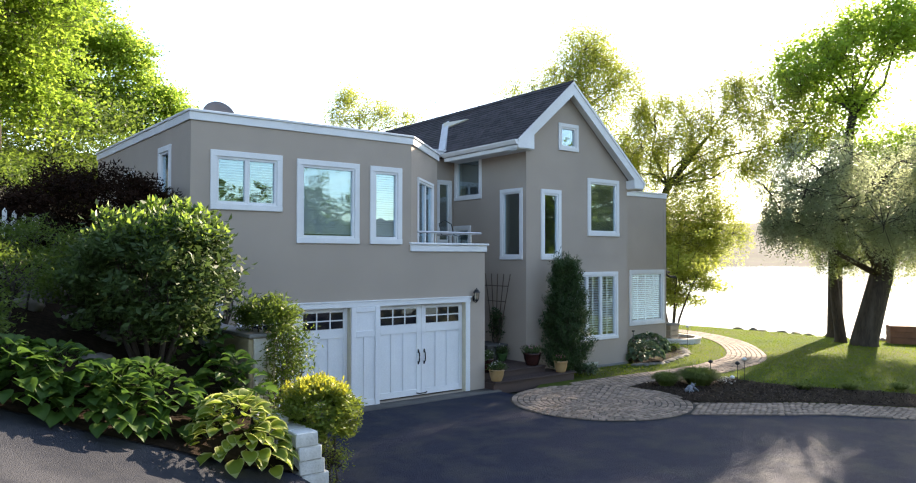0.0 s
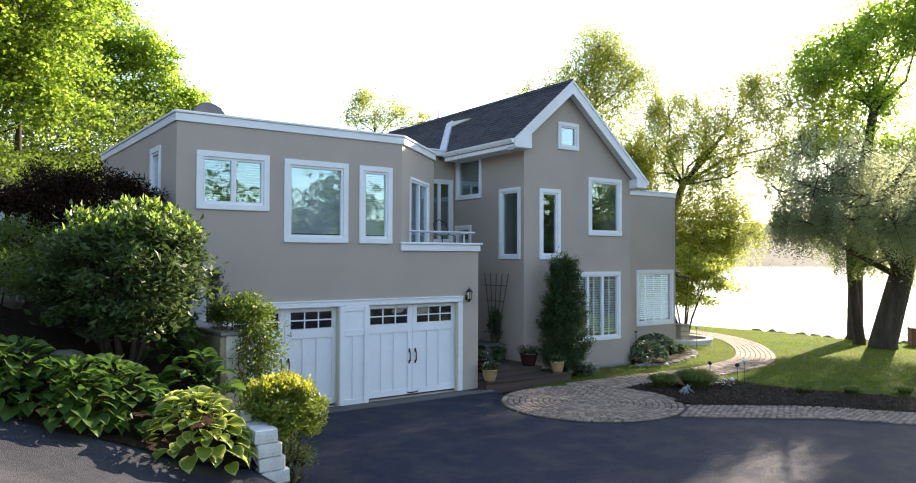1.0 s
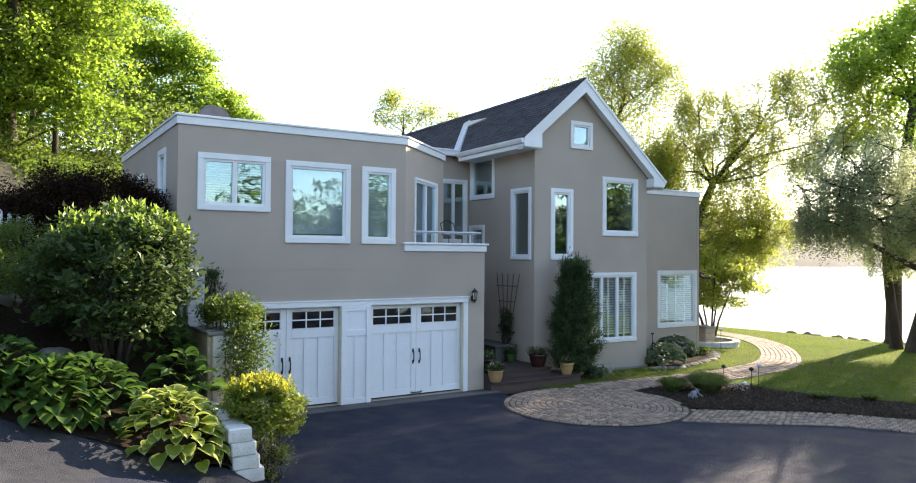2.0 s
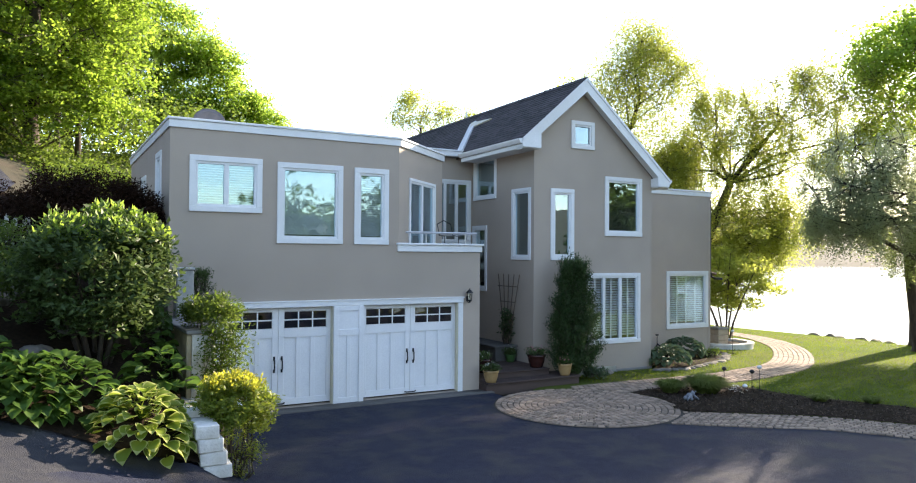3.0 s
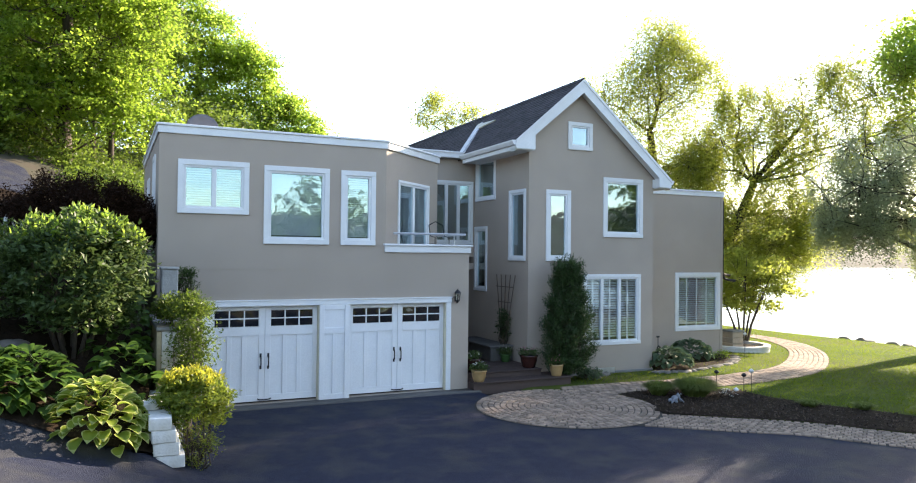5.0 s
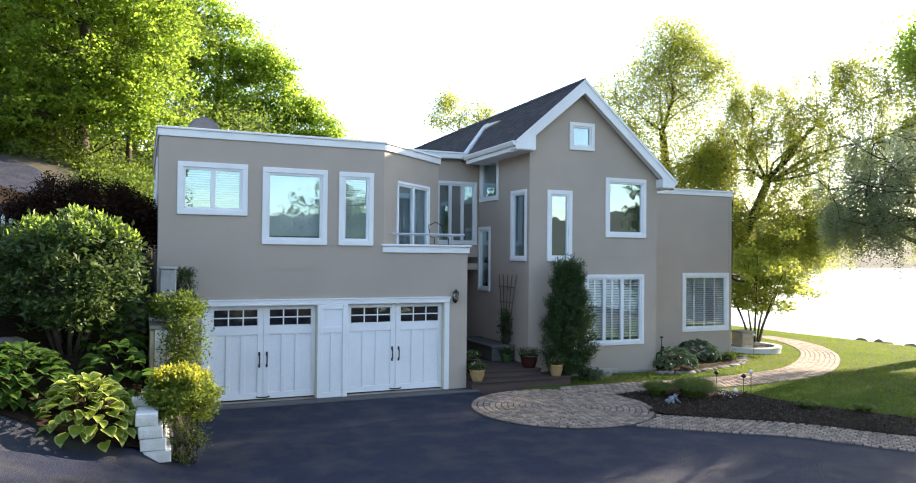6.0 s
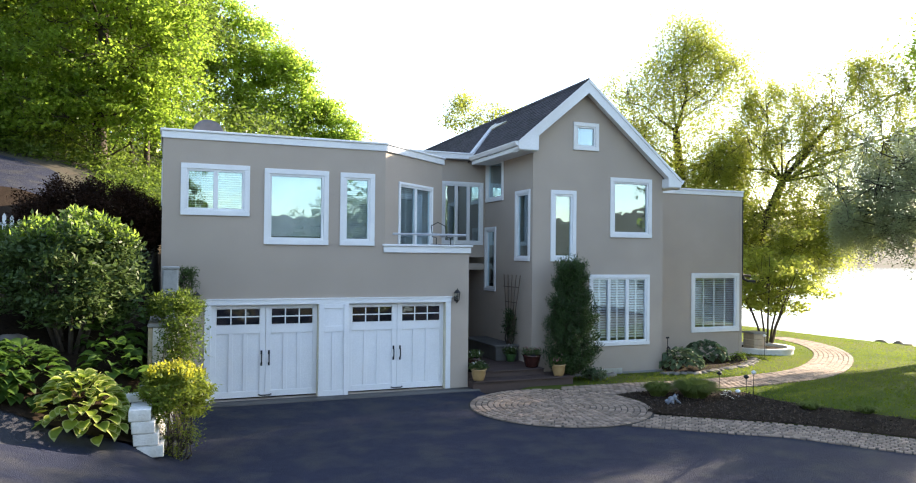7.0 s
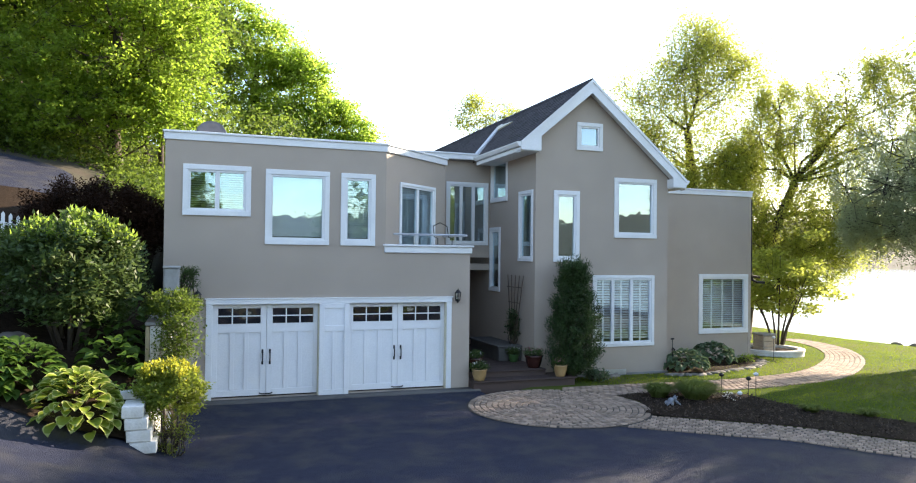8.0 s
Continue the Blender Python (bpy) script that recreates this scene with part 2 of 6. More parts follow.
def part(name, bm, material, parent, label="", smooth=False):
    me = bpy.data.meshes.new(name)
    bmesh.ops.recalc_face_normals(bm, faces=bm.faces)
    bm.to_mesh(me)
    bm.free()
    for m in (material if isinstance(material, (list, tuple)) else [material]):
        me.materials.append(m)
    if smooth:
        me.polygons.foreach_set("use_smooth", [True] * len(me.polygons))
    ob = new(name, me)
    if parent:
        ob.parent = parent
    return tagged(ob, label)


def thing(name, at, label, category, group="", kind="", turn=0.0):
    ob = new(name)
    ob.empty_display_size = 0.2
    ob.matrix_basis = pose(*at, 0, 0, turn)
    return tagged(ob, label, category, group, kind)


def box(bm, x0, y0, z0, x1, y1, z1, bevel=0.0, m=None, mat=0):
    r = bmesh.ops.create_cube(bm, size=1.0)
    vs = r["verts"]
    for v in vs:
        v.co = Vector(((x0 + x1) / 2 + v.co.x * (x1 - x0), (y0 + y1) / 2 + v.co.y * (y1 - y0), (z0 + z1) / 2 + v.co.z * (z1 - z0)))
    fs = list({f for v in vs for f in v.link_faces})
    if bevel:
        es = list({e for v in vs for e in v.link_edges})
        rb = bmesh.ops.bevel(bm, geom=es, offset=bevel, segments=1, affect="EDGES")
        vs = list({v for f in rb["faces"] for v in f.verts} | {v for v in vs if v.is_valid})
        fs = list({f for v in vs for f in v.link_faces})
    if m is not None:
        bmesh.ops.transform(bm, matrix=m, verts=vs)
    for f in fs:
        f.material_index = mat
    return vs


def prism(bm, outline, axis, a, b, holes=(), mat=0):
    """A plate: outline in 2D with holes, thick from a to b along axis ('y': outline is x,z; 'x': outline is y,z; 'z': x,y)."""
    from mathutils.geometry import tessellate_polygon
    loops = [list(outline)] + [list(h) for h in holes]

    def place(p, d):
        return {"y": (p[0], d, p[1]), "x": (d, p[0], p[1]), "z": (p[0], p[1], d)}[axis]
    flat = [p for lo in loops for p in lo]
    tris = tessellate_polygon([[Vector((p[0], p[1], 0)) for p in lo] for lo in loops])
    va = [bm.verts.new(place(p, a)) for p in flat]
    vb = [bm.verts.new(place(p, b)) for p in flat]
    made = []
    for t in tris:
        for vs in (va, vb):
            try:
                made.append(bm.faces.new([vs[i] for i in t]))
            except ValueError:
                pass
    k = 0
    for lo in loops:
        n = len(lo)
        for i in range(n):
            j = (i + 1) % n
            made.append(bm.faces.new((va[k + i], va[k + j], vb[k + j], vb[k + i])))
        k += n
    for f in made:
        f.material_index = mat
    return made


def rect(x0, z0, x1, z1):
    return [(x0, z0), (x1, z0), (x1, z1), (x0, z1)]


def tube(bm, pts, radii, n=6, mat=0):
    """A tapered tube along points."""
    rings = []
    up = Vector((0.31, 0.17, 0.93))
    for i, p in enumerate(pts):
        d = (pts[min(i + 1, len(pts) - 1)] - pts[max(i - 1, 0)])
        d = d.normalized() if d.length > 1e-6 else Vector((0, 0, 1))
        s = d.cross(up if abs(d.dot(up)) < 0.97 else Vector((1, 0, 0))).normalized()
        q = d.cross(s)
        rings.append([bm.verts.new(p + (s * math.cos(6.2832 * k / n) + q * math.sin(6.2832 * k / n)) * radii[i]) for k in range(n)])
    for a, b in zip(rings, rings[1:]):
        for k in range(n):
            f = bm.faces.new((a[k], a[(k + 1) % n], b[(k + 1) % n], b[k]))
            f.material_index = mat
    for r in (rings[0][::-1], rings[-1]):
        f = bm.faces.new(r)
        f.material_index = mat


def lathe(bm, profile, n=20, at=(0, 0, 0), mat=0):
    rings = []
    for r, z in profile:
        rings.append([bm.verts.new((at[0] + r * math.cos(6.28319 * k / n), at[1] + r * math.sin(6.28319 * k / n), at[2] + z)) for k in range(n)])
    for a, b in zip(rings, rings[1:]):
        for k in range(n):
            f = bm.faces.new((a[k], a[(k + 1) % n], b[(k + 1) % n], b[k]))
            f.material_index = mat
    bm.faces.new(rings[0][::-1]).material_index = mat
    bm.faces.new(rings[-1]).material_index = mat


def leaves(name, centres, spread, count, size, material, parent, rng, aspect=0.5, droop=0.3, upright=0.0, fold=0.15, label="", sizevar=0.35, hang=0.0, tumble=0.6):
    """A crown: leaf blades scattered round the twig ends; each blade is a folded rhombus."""
    c = np.asarray(centres, float)
    k = rng.integers(0, len(c), count)
    sp = np.asarray(spread, float)
    off = rng.normal(size=(count, 3)) * 0.5
    ln = np.linalg.norm(off, axis=1, keepdims=True)
    off = off / np.maximum(ln, 1e-6) * np.minimum(ln, 1.15)
    off = off * (sp[k] if sp.ndim == 2 else sp)
    if hang:
        off[:, 2] -= rng.random(count) ** 1.3 * hang
        off[:, :2] *= 0.3
    p = c[k] + off
    d = rng.normal(size=(count, 3))
    d[:, 2] = d[:, 2] * 0.6 - droop
    if upright:
        d[:, 2] += upright
    d /= np.linalg.norm(d, axis=1, keepdims=True)
    r = rng.normal(size=(count, 3)) * tumble + np.array([0, 0, 1.0])
    s = np.cross(d, r)
    s /= np.maximum(np.linalg.norm(s, axis=1, keepdims=True), 1e-6)
    nrm = np.cross(s, d)
    L = size * (1 + sizevar * (rng.random((count, 1)) * 2 - 1))
    w = L * aspect * 0.5
    mid = p + d * L * 0.45 - nrm * L * fold
    v = np.empty((count, 4, 3))
    v[:, 0], v[:, 1], v[:, 2], v[:, 3] = p, mid + s * w, p + d * L, mid - s * w
    me = bpy.data.meshes.new(name)
    me.vertices.add(count * 4)
    me.vertices.foreach_set("co", v.ravel())
    me.loops.add(count * 4)
    me.loops.foreach_set("vertex_index", np.arange(count * 4, dtype=np.int32))
    me.polygons.add(count)
    me.polygons.foreach_set("loop_start", np.arange(0, count * 4, 4, dtype=np.int32))
    me.materials.append(material)
    me.update(calc_edges=True)
    ob = new(name, me)
    ob.parent = parent
    return tagged(ob, label)


def smooth01(a, b, x):
    t = min(1.0, max(0.0, (x - a) / (b - a)))
    return t * t * (3 - 2 * t)


def ramp_line(pts, x):
    for (x0, z0), (x1, z1) in zip(pts, pts[1:]):
        if x <= x1:
            return z0 + (z1 - z0) * max(0.0, (x - x0)) / (x1 - x0)
    return pts[-1][1]


# ---- the lie of the land ----
def land(x, y):
    """Height of the ground."""
    drive = -0.07
    if x < 5.7:
        drive += 0.30 * (5.7 - max(x, 1.0)) + 0.10 * max(0.0, 1.0 - x)
    lawn = -0.07 - 0.032 * max(0.0, x - 21)
    z = min(drive, lawn) if x > 15 else drive
    bank = ramp_line([(8.3, 0.0), (13.2, 1.62), (14.6, 2.45), (17, 2.9), (31, 5.9), (60, 11), (110, 16), (240, 20)], y)
    if y > 8.3:
        if y < 22:
            w = 1 - smooth01(4.75, 4.95, x)
        else:
            e = 4.75 + (y - 22) * 0.45
            w = 1 - smooth01(e, e + 4 + (y - 22) * 0.35, x)
        z += bank * w
        if x < 0:
            z += 0.06 * -x * smooth01(8.3, 14, y)
    elif x < -6:
        z += 0.08 * (-6 - x)
    # lake basin and the far shore
    s = x - max(0.0, y - 40) * 0.15
    z -= smooth01(36.5, 41, s) * 3.0
    r = math.hypot(x, y)
    if r > 330 and x > -80:
        z += smooth01(330, 760, r) * (52 + 26 * noise.noise(Vector((x * 0.004, y * 0.004, 3.0)))) + smooth01(330, 360, r) * 6 * (0.6 + 0.6 * noise.noise(Vector((x * 0.05, y * 0.05, 1.0))))
    if y < -14:
        z += -6.5 * smooth01(-32, -60, y) + 4 * smooth01(-110, -260, y)
    return z


def grid_lines(parts):
    out = []
    for a, b, s in parts:
        n = max(1, round((b - a) / s))
        out += [a + (b - a) * i / n for i in range(n)]
    return out + [parts[-1][1]]


gx = grid_lines([(-1800, -200, 200), (-200, -40, 20), (-40, -6, 2), (-6, 4.5, 0.7), (4.5, 5.2, 0.05), (5.2, 42, 1.0), (42, 120, 6), (120, 800, 20), (800, 2400, 160)])
gy = grid_lines([(-1800, -200, 200), (-200, -20, 15), (-20, 7, 2.7), (7, 24, 0.7), (24, 70, 2.0), (70, 240, 10), (240, 800, 22), (800, 2400, 160)])
gv = [(x, y, land(x, y) - (0.12 if -13 < x < 35.5 and -13 < y < 20.5 else 0.0)) for y in gy for x in gx]
nx = len(gx)
gf = [(j * nx + i, j * nx + i + 1, (j + 1) * nx + i + 1, (j + 1) * nx + i) for j in range(len(gy) - 1) for i in range(nx - 1)]
tagged(mesh_object("ground", gv, gf, GROUND, True), "wooded hillside soil, sloping to the lake shore", "ground", kind="structure")
lake = mesh_object("lake_water", [(36, -40, -1.55), (36, 1800, -1.55), (2200, 1800, -1.55), (2200, -40, -1.55), (2200, -1500, -1.55), (-1500, -1500, -1.55), (-1500, -40, -1.55)], [(0, 3, 2, 1), (6, 5, 4, 3, 0)], WATER)
tagged(lake, "wide calm lake, glaring with the low sun", "lake", kind="structure")


def sheet(name, outline, off, material, label, category, step=0.8, parent=None, thick=0.0):
    """A surface laid over the land inside an outline."""
    bm = bmesh.new()
    bm.faces.new([bm.verts.new((x, y, 0)) for x, y in outline])
    xs, ys = [p[0] for p in outline], [p[1] for p in outline]
    for a, (lo, hi) in enumerate(((min(xs), max(xs)), (min(ys), max(ys)))):
        v = lo + step
        while v < hi:
            co, no = [0, 0, 0], [0, 0, 0]
            co[a], no[a] = v, 1
            bmesh.ops.bisect_plane(bm, geom=bm.verts[:] + bm.edges[:] + bm.faces[:], plane_co=co, plane_no=no)
            v += step
    bmesh.ops.triangulate(bm, faces=bm.faces[:])
    for v in bm.verts:
        v.co.z = land(v.co.x, v.co.y) + off
    if thick:
        r = bmesh.ops.extrude_face_region(bm, geom=bm.faces[:])
        for g in r["geom"]:
            if isinstance(g, bmesh.types.BMVert):
                g.co.z -= thick
    ob = part(name, bm, material, parent, "", True)
    return tagged(ob, label, category, kind="structure")


def curve_points(pts, n=10):
    """A smooth line through plan points."""
    out = []
    P = [pts[0]] + list(pts) + [pts[-1]]
    for i in range(1, len(P) - 2):
        p0, p1, p2, p3 = P[i - 1:i + 3]
        for k in range(n):
            t = k / n
            out.append(tuple(0.5 * (2 * p1[a] + (p2[a] - p0[a]) * t + (2 * p0[a] - 5 * p1[a] + 4 * p2[a] - p3[a]) * t * t + (3 * p1[a] - p0[a] - 3 * p2[a] + p3[a]) * t ** 3) for a in (0, 1)))
    return out + [tuple(pts[-1])]


def ribbon(line, half):
    L, R = [], []
    for i, p in enumerate(line):
        a, b = line[max(i - 1, 0)], line[min(i + 1, len(line) - 1)]
        d = Vector((b[0] - a[0], b[1] - a[1])).normalized()
        L.append((p[0] - d.y * half, p[1] + d.x * half))
        R.append((p[0] + d.y * half, p[1] - d.x * half))
    return L + R[::-1]


PATIO, PATIO_R = (13.5, 11.36), 2.08
BAND = curve_points([(13.95, 9.95), (14.9, 9.2), (15.75, 8.52), (16.75, 7.75), (17.75, 6.38), (19.1, 4.9), (21.0, 3.2), (23.5, 1.6)], 8)
WALKWAY = curve_points([(14.7, 12.85), (16.6, 12.78), (18.6, 12.66), (21.0, 12.82), (24.1, 13.95), (27.9, 16.7), (30.4, 19.4), (31.6, 21.6), (32.0, 23.5)], 8)
BED = [(15.5, 12.1), (16.2, 12.25), (16.9, 12.2), (17.9, 12.0), (18.75, 11.3), (18.78, 10.3), (19.2, 9.2), (19.7, 8.3), (20.2, 7.2), (21.5, 5.4), (22.8, 4.1), (21.7, 3.4), (19.6, 5.35), (18.25, 6.85), (17.2, 8.25), (16.1, 9.1), (15.3, 9.75), (15.0, 10.15), (15.4, 10.65), (15.62, 11.3)]
DRIVE = [(12.5, 14.14), (12.5, 13.2), (13.5, 11.4), (14.0, 9.95), (14.9, 9.2), (15.75, 8.52), (16.75, 7.75), (17.75, 6.38), (19.1, 4.9), (21.0, 3.2), (24, 1.3), (24, -14), (-14, -14), (-14, 10.1), (0, 9.9), (3.0, 9.4), (4.78, 9.2), (4.9, 9.8), (4.95, 14.14)]
GRASSY = [(15.6, 13.3), (17, 12.3), (18.0, 12.1), (18.85, 11.3), (18.88, 10.3), (19.3, 9.2), (19.8, 8.3), (20.3, 7.2), (22.9, 4.2), (27, 2), (36, -6), (37.6, 4), (37.2, 14), (36.6, 20), (35, 32), (25, 34), (24.6, 17.0), (19.2, 17.0), (19.2, 14.9), (15.6, 14.9)]
LAWN = [(13.6, 13.6), (13.6, 11.9), (15.2, 10.2), (16.0, 9.0), (17.3, 7.9), (18.4, 6.4), (20.4, 4.3), (22.8, 2.6)] + GRASSY[9:]
sheet("lawn", LAWN, 0.015, GRASS, "sunlit mown lawn running down to the lake", "lawn")
sheet("road", DRIVE, 0.02, ASPHALT, "dark asphalt driveway with faint wear, rising past the retaining wall", "driveway", 0.7)
sheet("mulch_bed", BED, 0.05, MULCH, "dark mulch bed between paving and lawn", "flower bed", 0.5)
sheet("planting_bed", [(-8, 9.8), (0, 9.6), (1.7, 9.28), (2.3, 9.08), (2.95, 9.0), (3.9, 8.80), (4.72, 8.84), (4.72, 14.1), (4.9, 14.15), (4.9, 21), (-8, 21)], 0.08, MULCH, "dark mulch slope planted with hostas and shrubs", "flower bed", 0.6)
sheet("house_bed", [(18.7, 14.55), (19.6, 14.3), (21.2, 14.75), (22.3, 15.2), (23.3, 16.0), (24.2, 16.8), (24.2, 17.3), (19.2, 17.3), (19.2, 15.0)], 0.05, MULCH, "stone-edged mulch bed against the house wall", "flower bed", 0.5)
# sunlight on the lane is put into this lighter grey, besides its wear
SUNLITTAR = surface("sunlit_worn_asphalt", (0.024, 0.026, 0.034), (0.038, 0.039, 0.044), 6.0, 0.85, 0.9, 80, c=(0.055, 0.055, 0.06), stain=0.6, spec=0.2)
lane = sheet("sunlit_road", [(4.1, 9.1), (3.9, 8.6), (3.4, 8.0), (2.8, 7.2), (2.5, 6.2), (2.4, 5.0), (2.3, 2), (2.2, -14), (-14, -14), (-14, 10.1), (0, 9.85), (3.0, 9.35)], 0.05, SUNLITTAR, "worn asphalt lane, cracked and gritty, its grey lightened for sunlight, beside the planting bed", "road", 0.4)
for v in lane.data.vertices:      # the lightened surface feathers into the darker one
    away = ramp_line([(-14, 2.2), (2, 2.3), (5, 2.4), (6.2, 2.5), (7.2, 2.8), (8, 3.4), (9, 4.0)], v.co.y) - v.co.x
    v.co.z -= 0.045 * (1 - smooth01(0.0, 0.9, away + 0.25 * noise.noise(v.co * 0.9)))
sheet("upper_road", [(-30, 19), (-30, 31), (-8, 30), (-1.4, 28.6), (0, 28.1), (1.4, 26.3), (2.0, 23.5), (1.8, 21), (1.2, 19.2)], 0.03, ASPHALT, "grey asphalt lane on the wooded hillside", "road", 1.0)
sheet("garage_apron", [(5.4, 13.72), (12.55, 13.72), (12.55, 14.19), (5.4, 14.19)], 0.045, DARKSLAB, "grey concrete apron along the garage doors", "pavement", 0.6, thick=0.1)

# ---- the house ----
GY, HY, SX, AY = 14.2, 15.11, 14.69, 17.4      # garage front, gable front, gable side wall, annex front
GX0, GX1, GX2 = 5.0, 10.13, 12.39              # garage left end, upper bend, lower right end
house = thing("house", (0, 0, 0), "taupe stucco two-storey house with white trim and double garage", "house")


def wall(name, outline, axis, a, b, holes=(), mat=STUCCO):
    bm = bmesh.new()
    prism(bm, outline, axis, a, b, holes)
    return part(name, bm, mat, house)


def window_unit(name, x0, z0, x1, z1, at, axis="y", sign=-1, lights=1, blind="none", trim=0.12, parent=house, sash=0.05, gloss=GLASS, m=None, label="", ratio=None, tapes=1):
    """Trimmed window in a wall face at 'at'; sign: which way is outside along the axis."""
    def put(bm, u0, w0, d0, u1, w1, d1, bev=0.0):
        # d: metres outside the wall face
        a, b = sorted((at + sign * d0, at + sign * d1))
        if axis == "y":
            box(bm, u0, a, w0, u1, b, w1, bev, m)
        else:
            box(bm, a, u0, w0, b, u1, w1, bev, m)
    bm = bmesh.new()
    put(bm, x0, z1 - trim, -0.06, x1, z1, 0.035, 0.006)
    put(bm, x0, z0, -0.06, x1, z0 + trim, 0.045, 0.006)
    put(bm, x0, z0 + trim, -0.06, x0 + trim, z1 - trim, 0.035, 0.006)
    put(bm, x1 - trim, z0 + trim, -0.06, x1, z1 - trim, 0.035, 0.006)
    win = part(name, bm, WHITE, parent, label)
    ix0, ix1, iz0, iz1 = x0 + trim, x1 - trim, z0 + trim, z1 - trim
    cuts = [0.0] + (ratio or [(i + 1) / lights for i in range(lights - 1)]) + [1.0]
    for a, b in zip(cuts, cuts[1:]):
        u0, u1 = ix0 + (ix1 - ix0) * a, ix0 + (ix1 - ix0) * b
        bm = bmesh.new()
        put(bm, u0, iz1 - sash, -0.07, u1, iz1, 0.008, 0.004)
        put(bm, u0, iz0, -0.07, u1, iz0 + sash, 0.008, 0.004)
        put(bm, u0, iz0 + sash, -0.07, u0 + sash, iz1 - sash, 0.008, 0.004)
        put(bm, u1 - sash, iz0 + sash, -0.07, u1, iz1 - sash, 0.008, 0.004)
        part("sash", bm, WHITE, win)
        bm = bmesh.new()
        put(bm, u0 + sash, iz0 + sash, -0.045, u1 - sash, iz1 - sash, -0.035)
        pane = part("pane", bm, gloss, win)
        pane.visible_shadow = False
        if blind != "none":
            bm = bmesh.new()
            pitch = 0.075 if blind == "slatted" else 0.052
            n = int((iz1 - iz0 - 2 * sash) / pitch)
            rr = random.Random(int((x0 + z0) * 100) + len(name))
            tilt = {"open": 0.2, "half": 0.80, "slatted": 0.55, "closed": 0.92}[blind]
            for i in range(n):
                z = iz1 - sash - (i + 0.5) * pitch
                tt = tilt + rr.uniform(-0.08, 0.08)
                hw = 0.036 if blind != "slatted" else 0.042
                p = [(-hw * math.cos(tt), hw * math.sin(tt)), (hw * math.cos(tt), -hw * math.sin(tt))]
                q = []
                for dd, dz in p:
                    for u in (u0 + sash * 0.5, u1 - sash * 0.5):
                        d = at + sign * (-0.105 + dd)
                        v = Vector((u, d, z + dz)) if axis == "y" else Vector((d, u, z + dz))
                        q.append(bm.verts.new((m @ v) if m is not None else v))
                bm.faces.new((q[0], q[1], q[3], q[2]))
            for k in range(tapes):
                u = u0 + (u1 - u0) * (k + 1) / (tapes + 1)
                d = at + sign * -0.065
                q = []
                for du, w in ((-0.03, iz0), (0.03, iz0), (0.03, iz1), (-0.03, iz1)):
                    v = Vector((u + du, d, w)) if axis == "y" else Vector((d, u + du, w))
                    q.append(bm.verts.new((m @ v) if m is not None else v))
                bm.faces.new(q)
            part("blind", bm, BLIND, win)
    return win


# garage block: storey wall with door and window openings, upper diagonal, parapets
DOORS = [(6.06, 8.53), (9.23, 11.77)]
GW = [(5.38, 4.22, 6.88, 5.39), (7.21, 3.58, 8.72, 5.36), (9.0, 3.58, 9.86, 5.35)]


def inset(r, t=0.06):
    return rect(r[0] + t, r[1] + t, r[2] - t, r[3] - t)


wall("wall_lower_garage", rect(GX0, -0.6, GX2, 3.3), "y", GY, GY + 0.22, [rect(a, -0.02, b, 2.19) for a, b in DOORS])
wall("wall_upper_garage", rect(GX0, 3.3004, GX1, 6.0), "y", GY, GY + 0.22, [inset(r) for r in GW])
wall("wall_garage_return", rect(GY + 0.22, -0.6, 18.5, 3.3), "x", GX2 - 0.22, GX2)
SIDEW = [(15.4, 4.05, 16.25, 5.6), (18.2, 4.3, 19.2, 5.3)]
wall("wall_garage_side", rect(GY + 0.22, -0.6, 22.0, 6.0), "x", GX0, GX0 + 0.22, [inset(r) for r in SIDEW])
wall("wall_garage_back", rect(GX0 + 0.22, -0.6, 14.0, 6.0), "y", 21.78, 22.0)
for r in SIDEW:
    window_unit("window", *r, GX0, "x", -1)
window_unit("window", *GW[0], GY, lights=2, blind="open", gloss=GLASSSKY, tapes=0)
window_unit("window", *GW[1], GY, blind="closed", gloss=GLASSSKY, tapes=0)
window_unit("window", *GW[2], GY, blind="half", gloss=GLASSSKY, tapes=0)
# fine score line in the stucco
bm = bmesh.new()
box(bm, GX0 + 0.02, GY - 0.006, 3.0, GX1, GY + 0.002, 3.016)
part("score_line", bm, STUCCO, house)
# diagonal upper wall
DA, DB = Vector((GX1, GY, 0)), Vector((12.36, 16.2, 0))
DL = (DB - DA).length
DM = Matrix.Translation(DA) @ Matrix.Rotation(math.atan2(DB.y - DA.y, DB.x - DA.x), 4, "Z")
bm = bmesh.new()
SL = (0.62, 3.32, 2.42, 5.24)
prism(bm, rect(0.0, 3.2, DL, 6.0), "y", 0.0, 0.2, [inset(SL)])
bmesh.ops.transform(bm, matrix=DM, verts=bm.verts)
part("wall_diagonal", bm, STUCCO, house)
window_unit("sliding_door", *SL, 0.0, lights=2, blind="half", trim=0.07, m=DM, label="white-framed sliding glass door onto the balcony")
wall("wall_upper_return", rect(16.2, 3.304, 18.5, 6.0), "x", 12.16, 12.36)


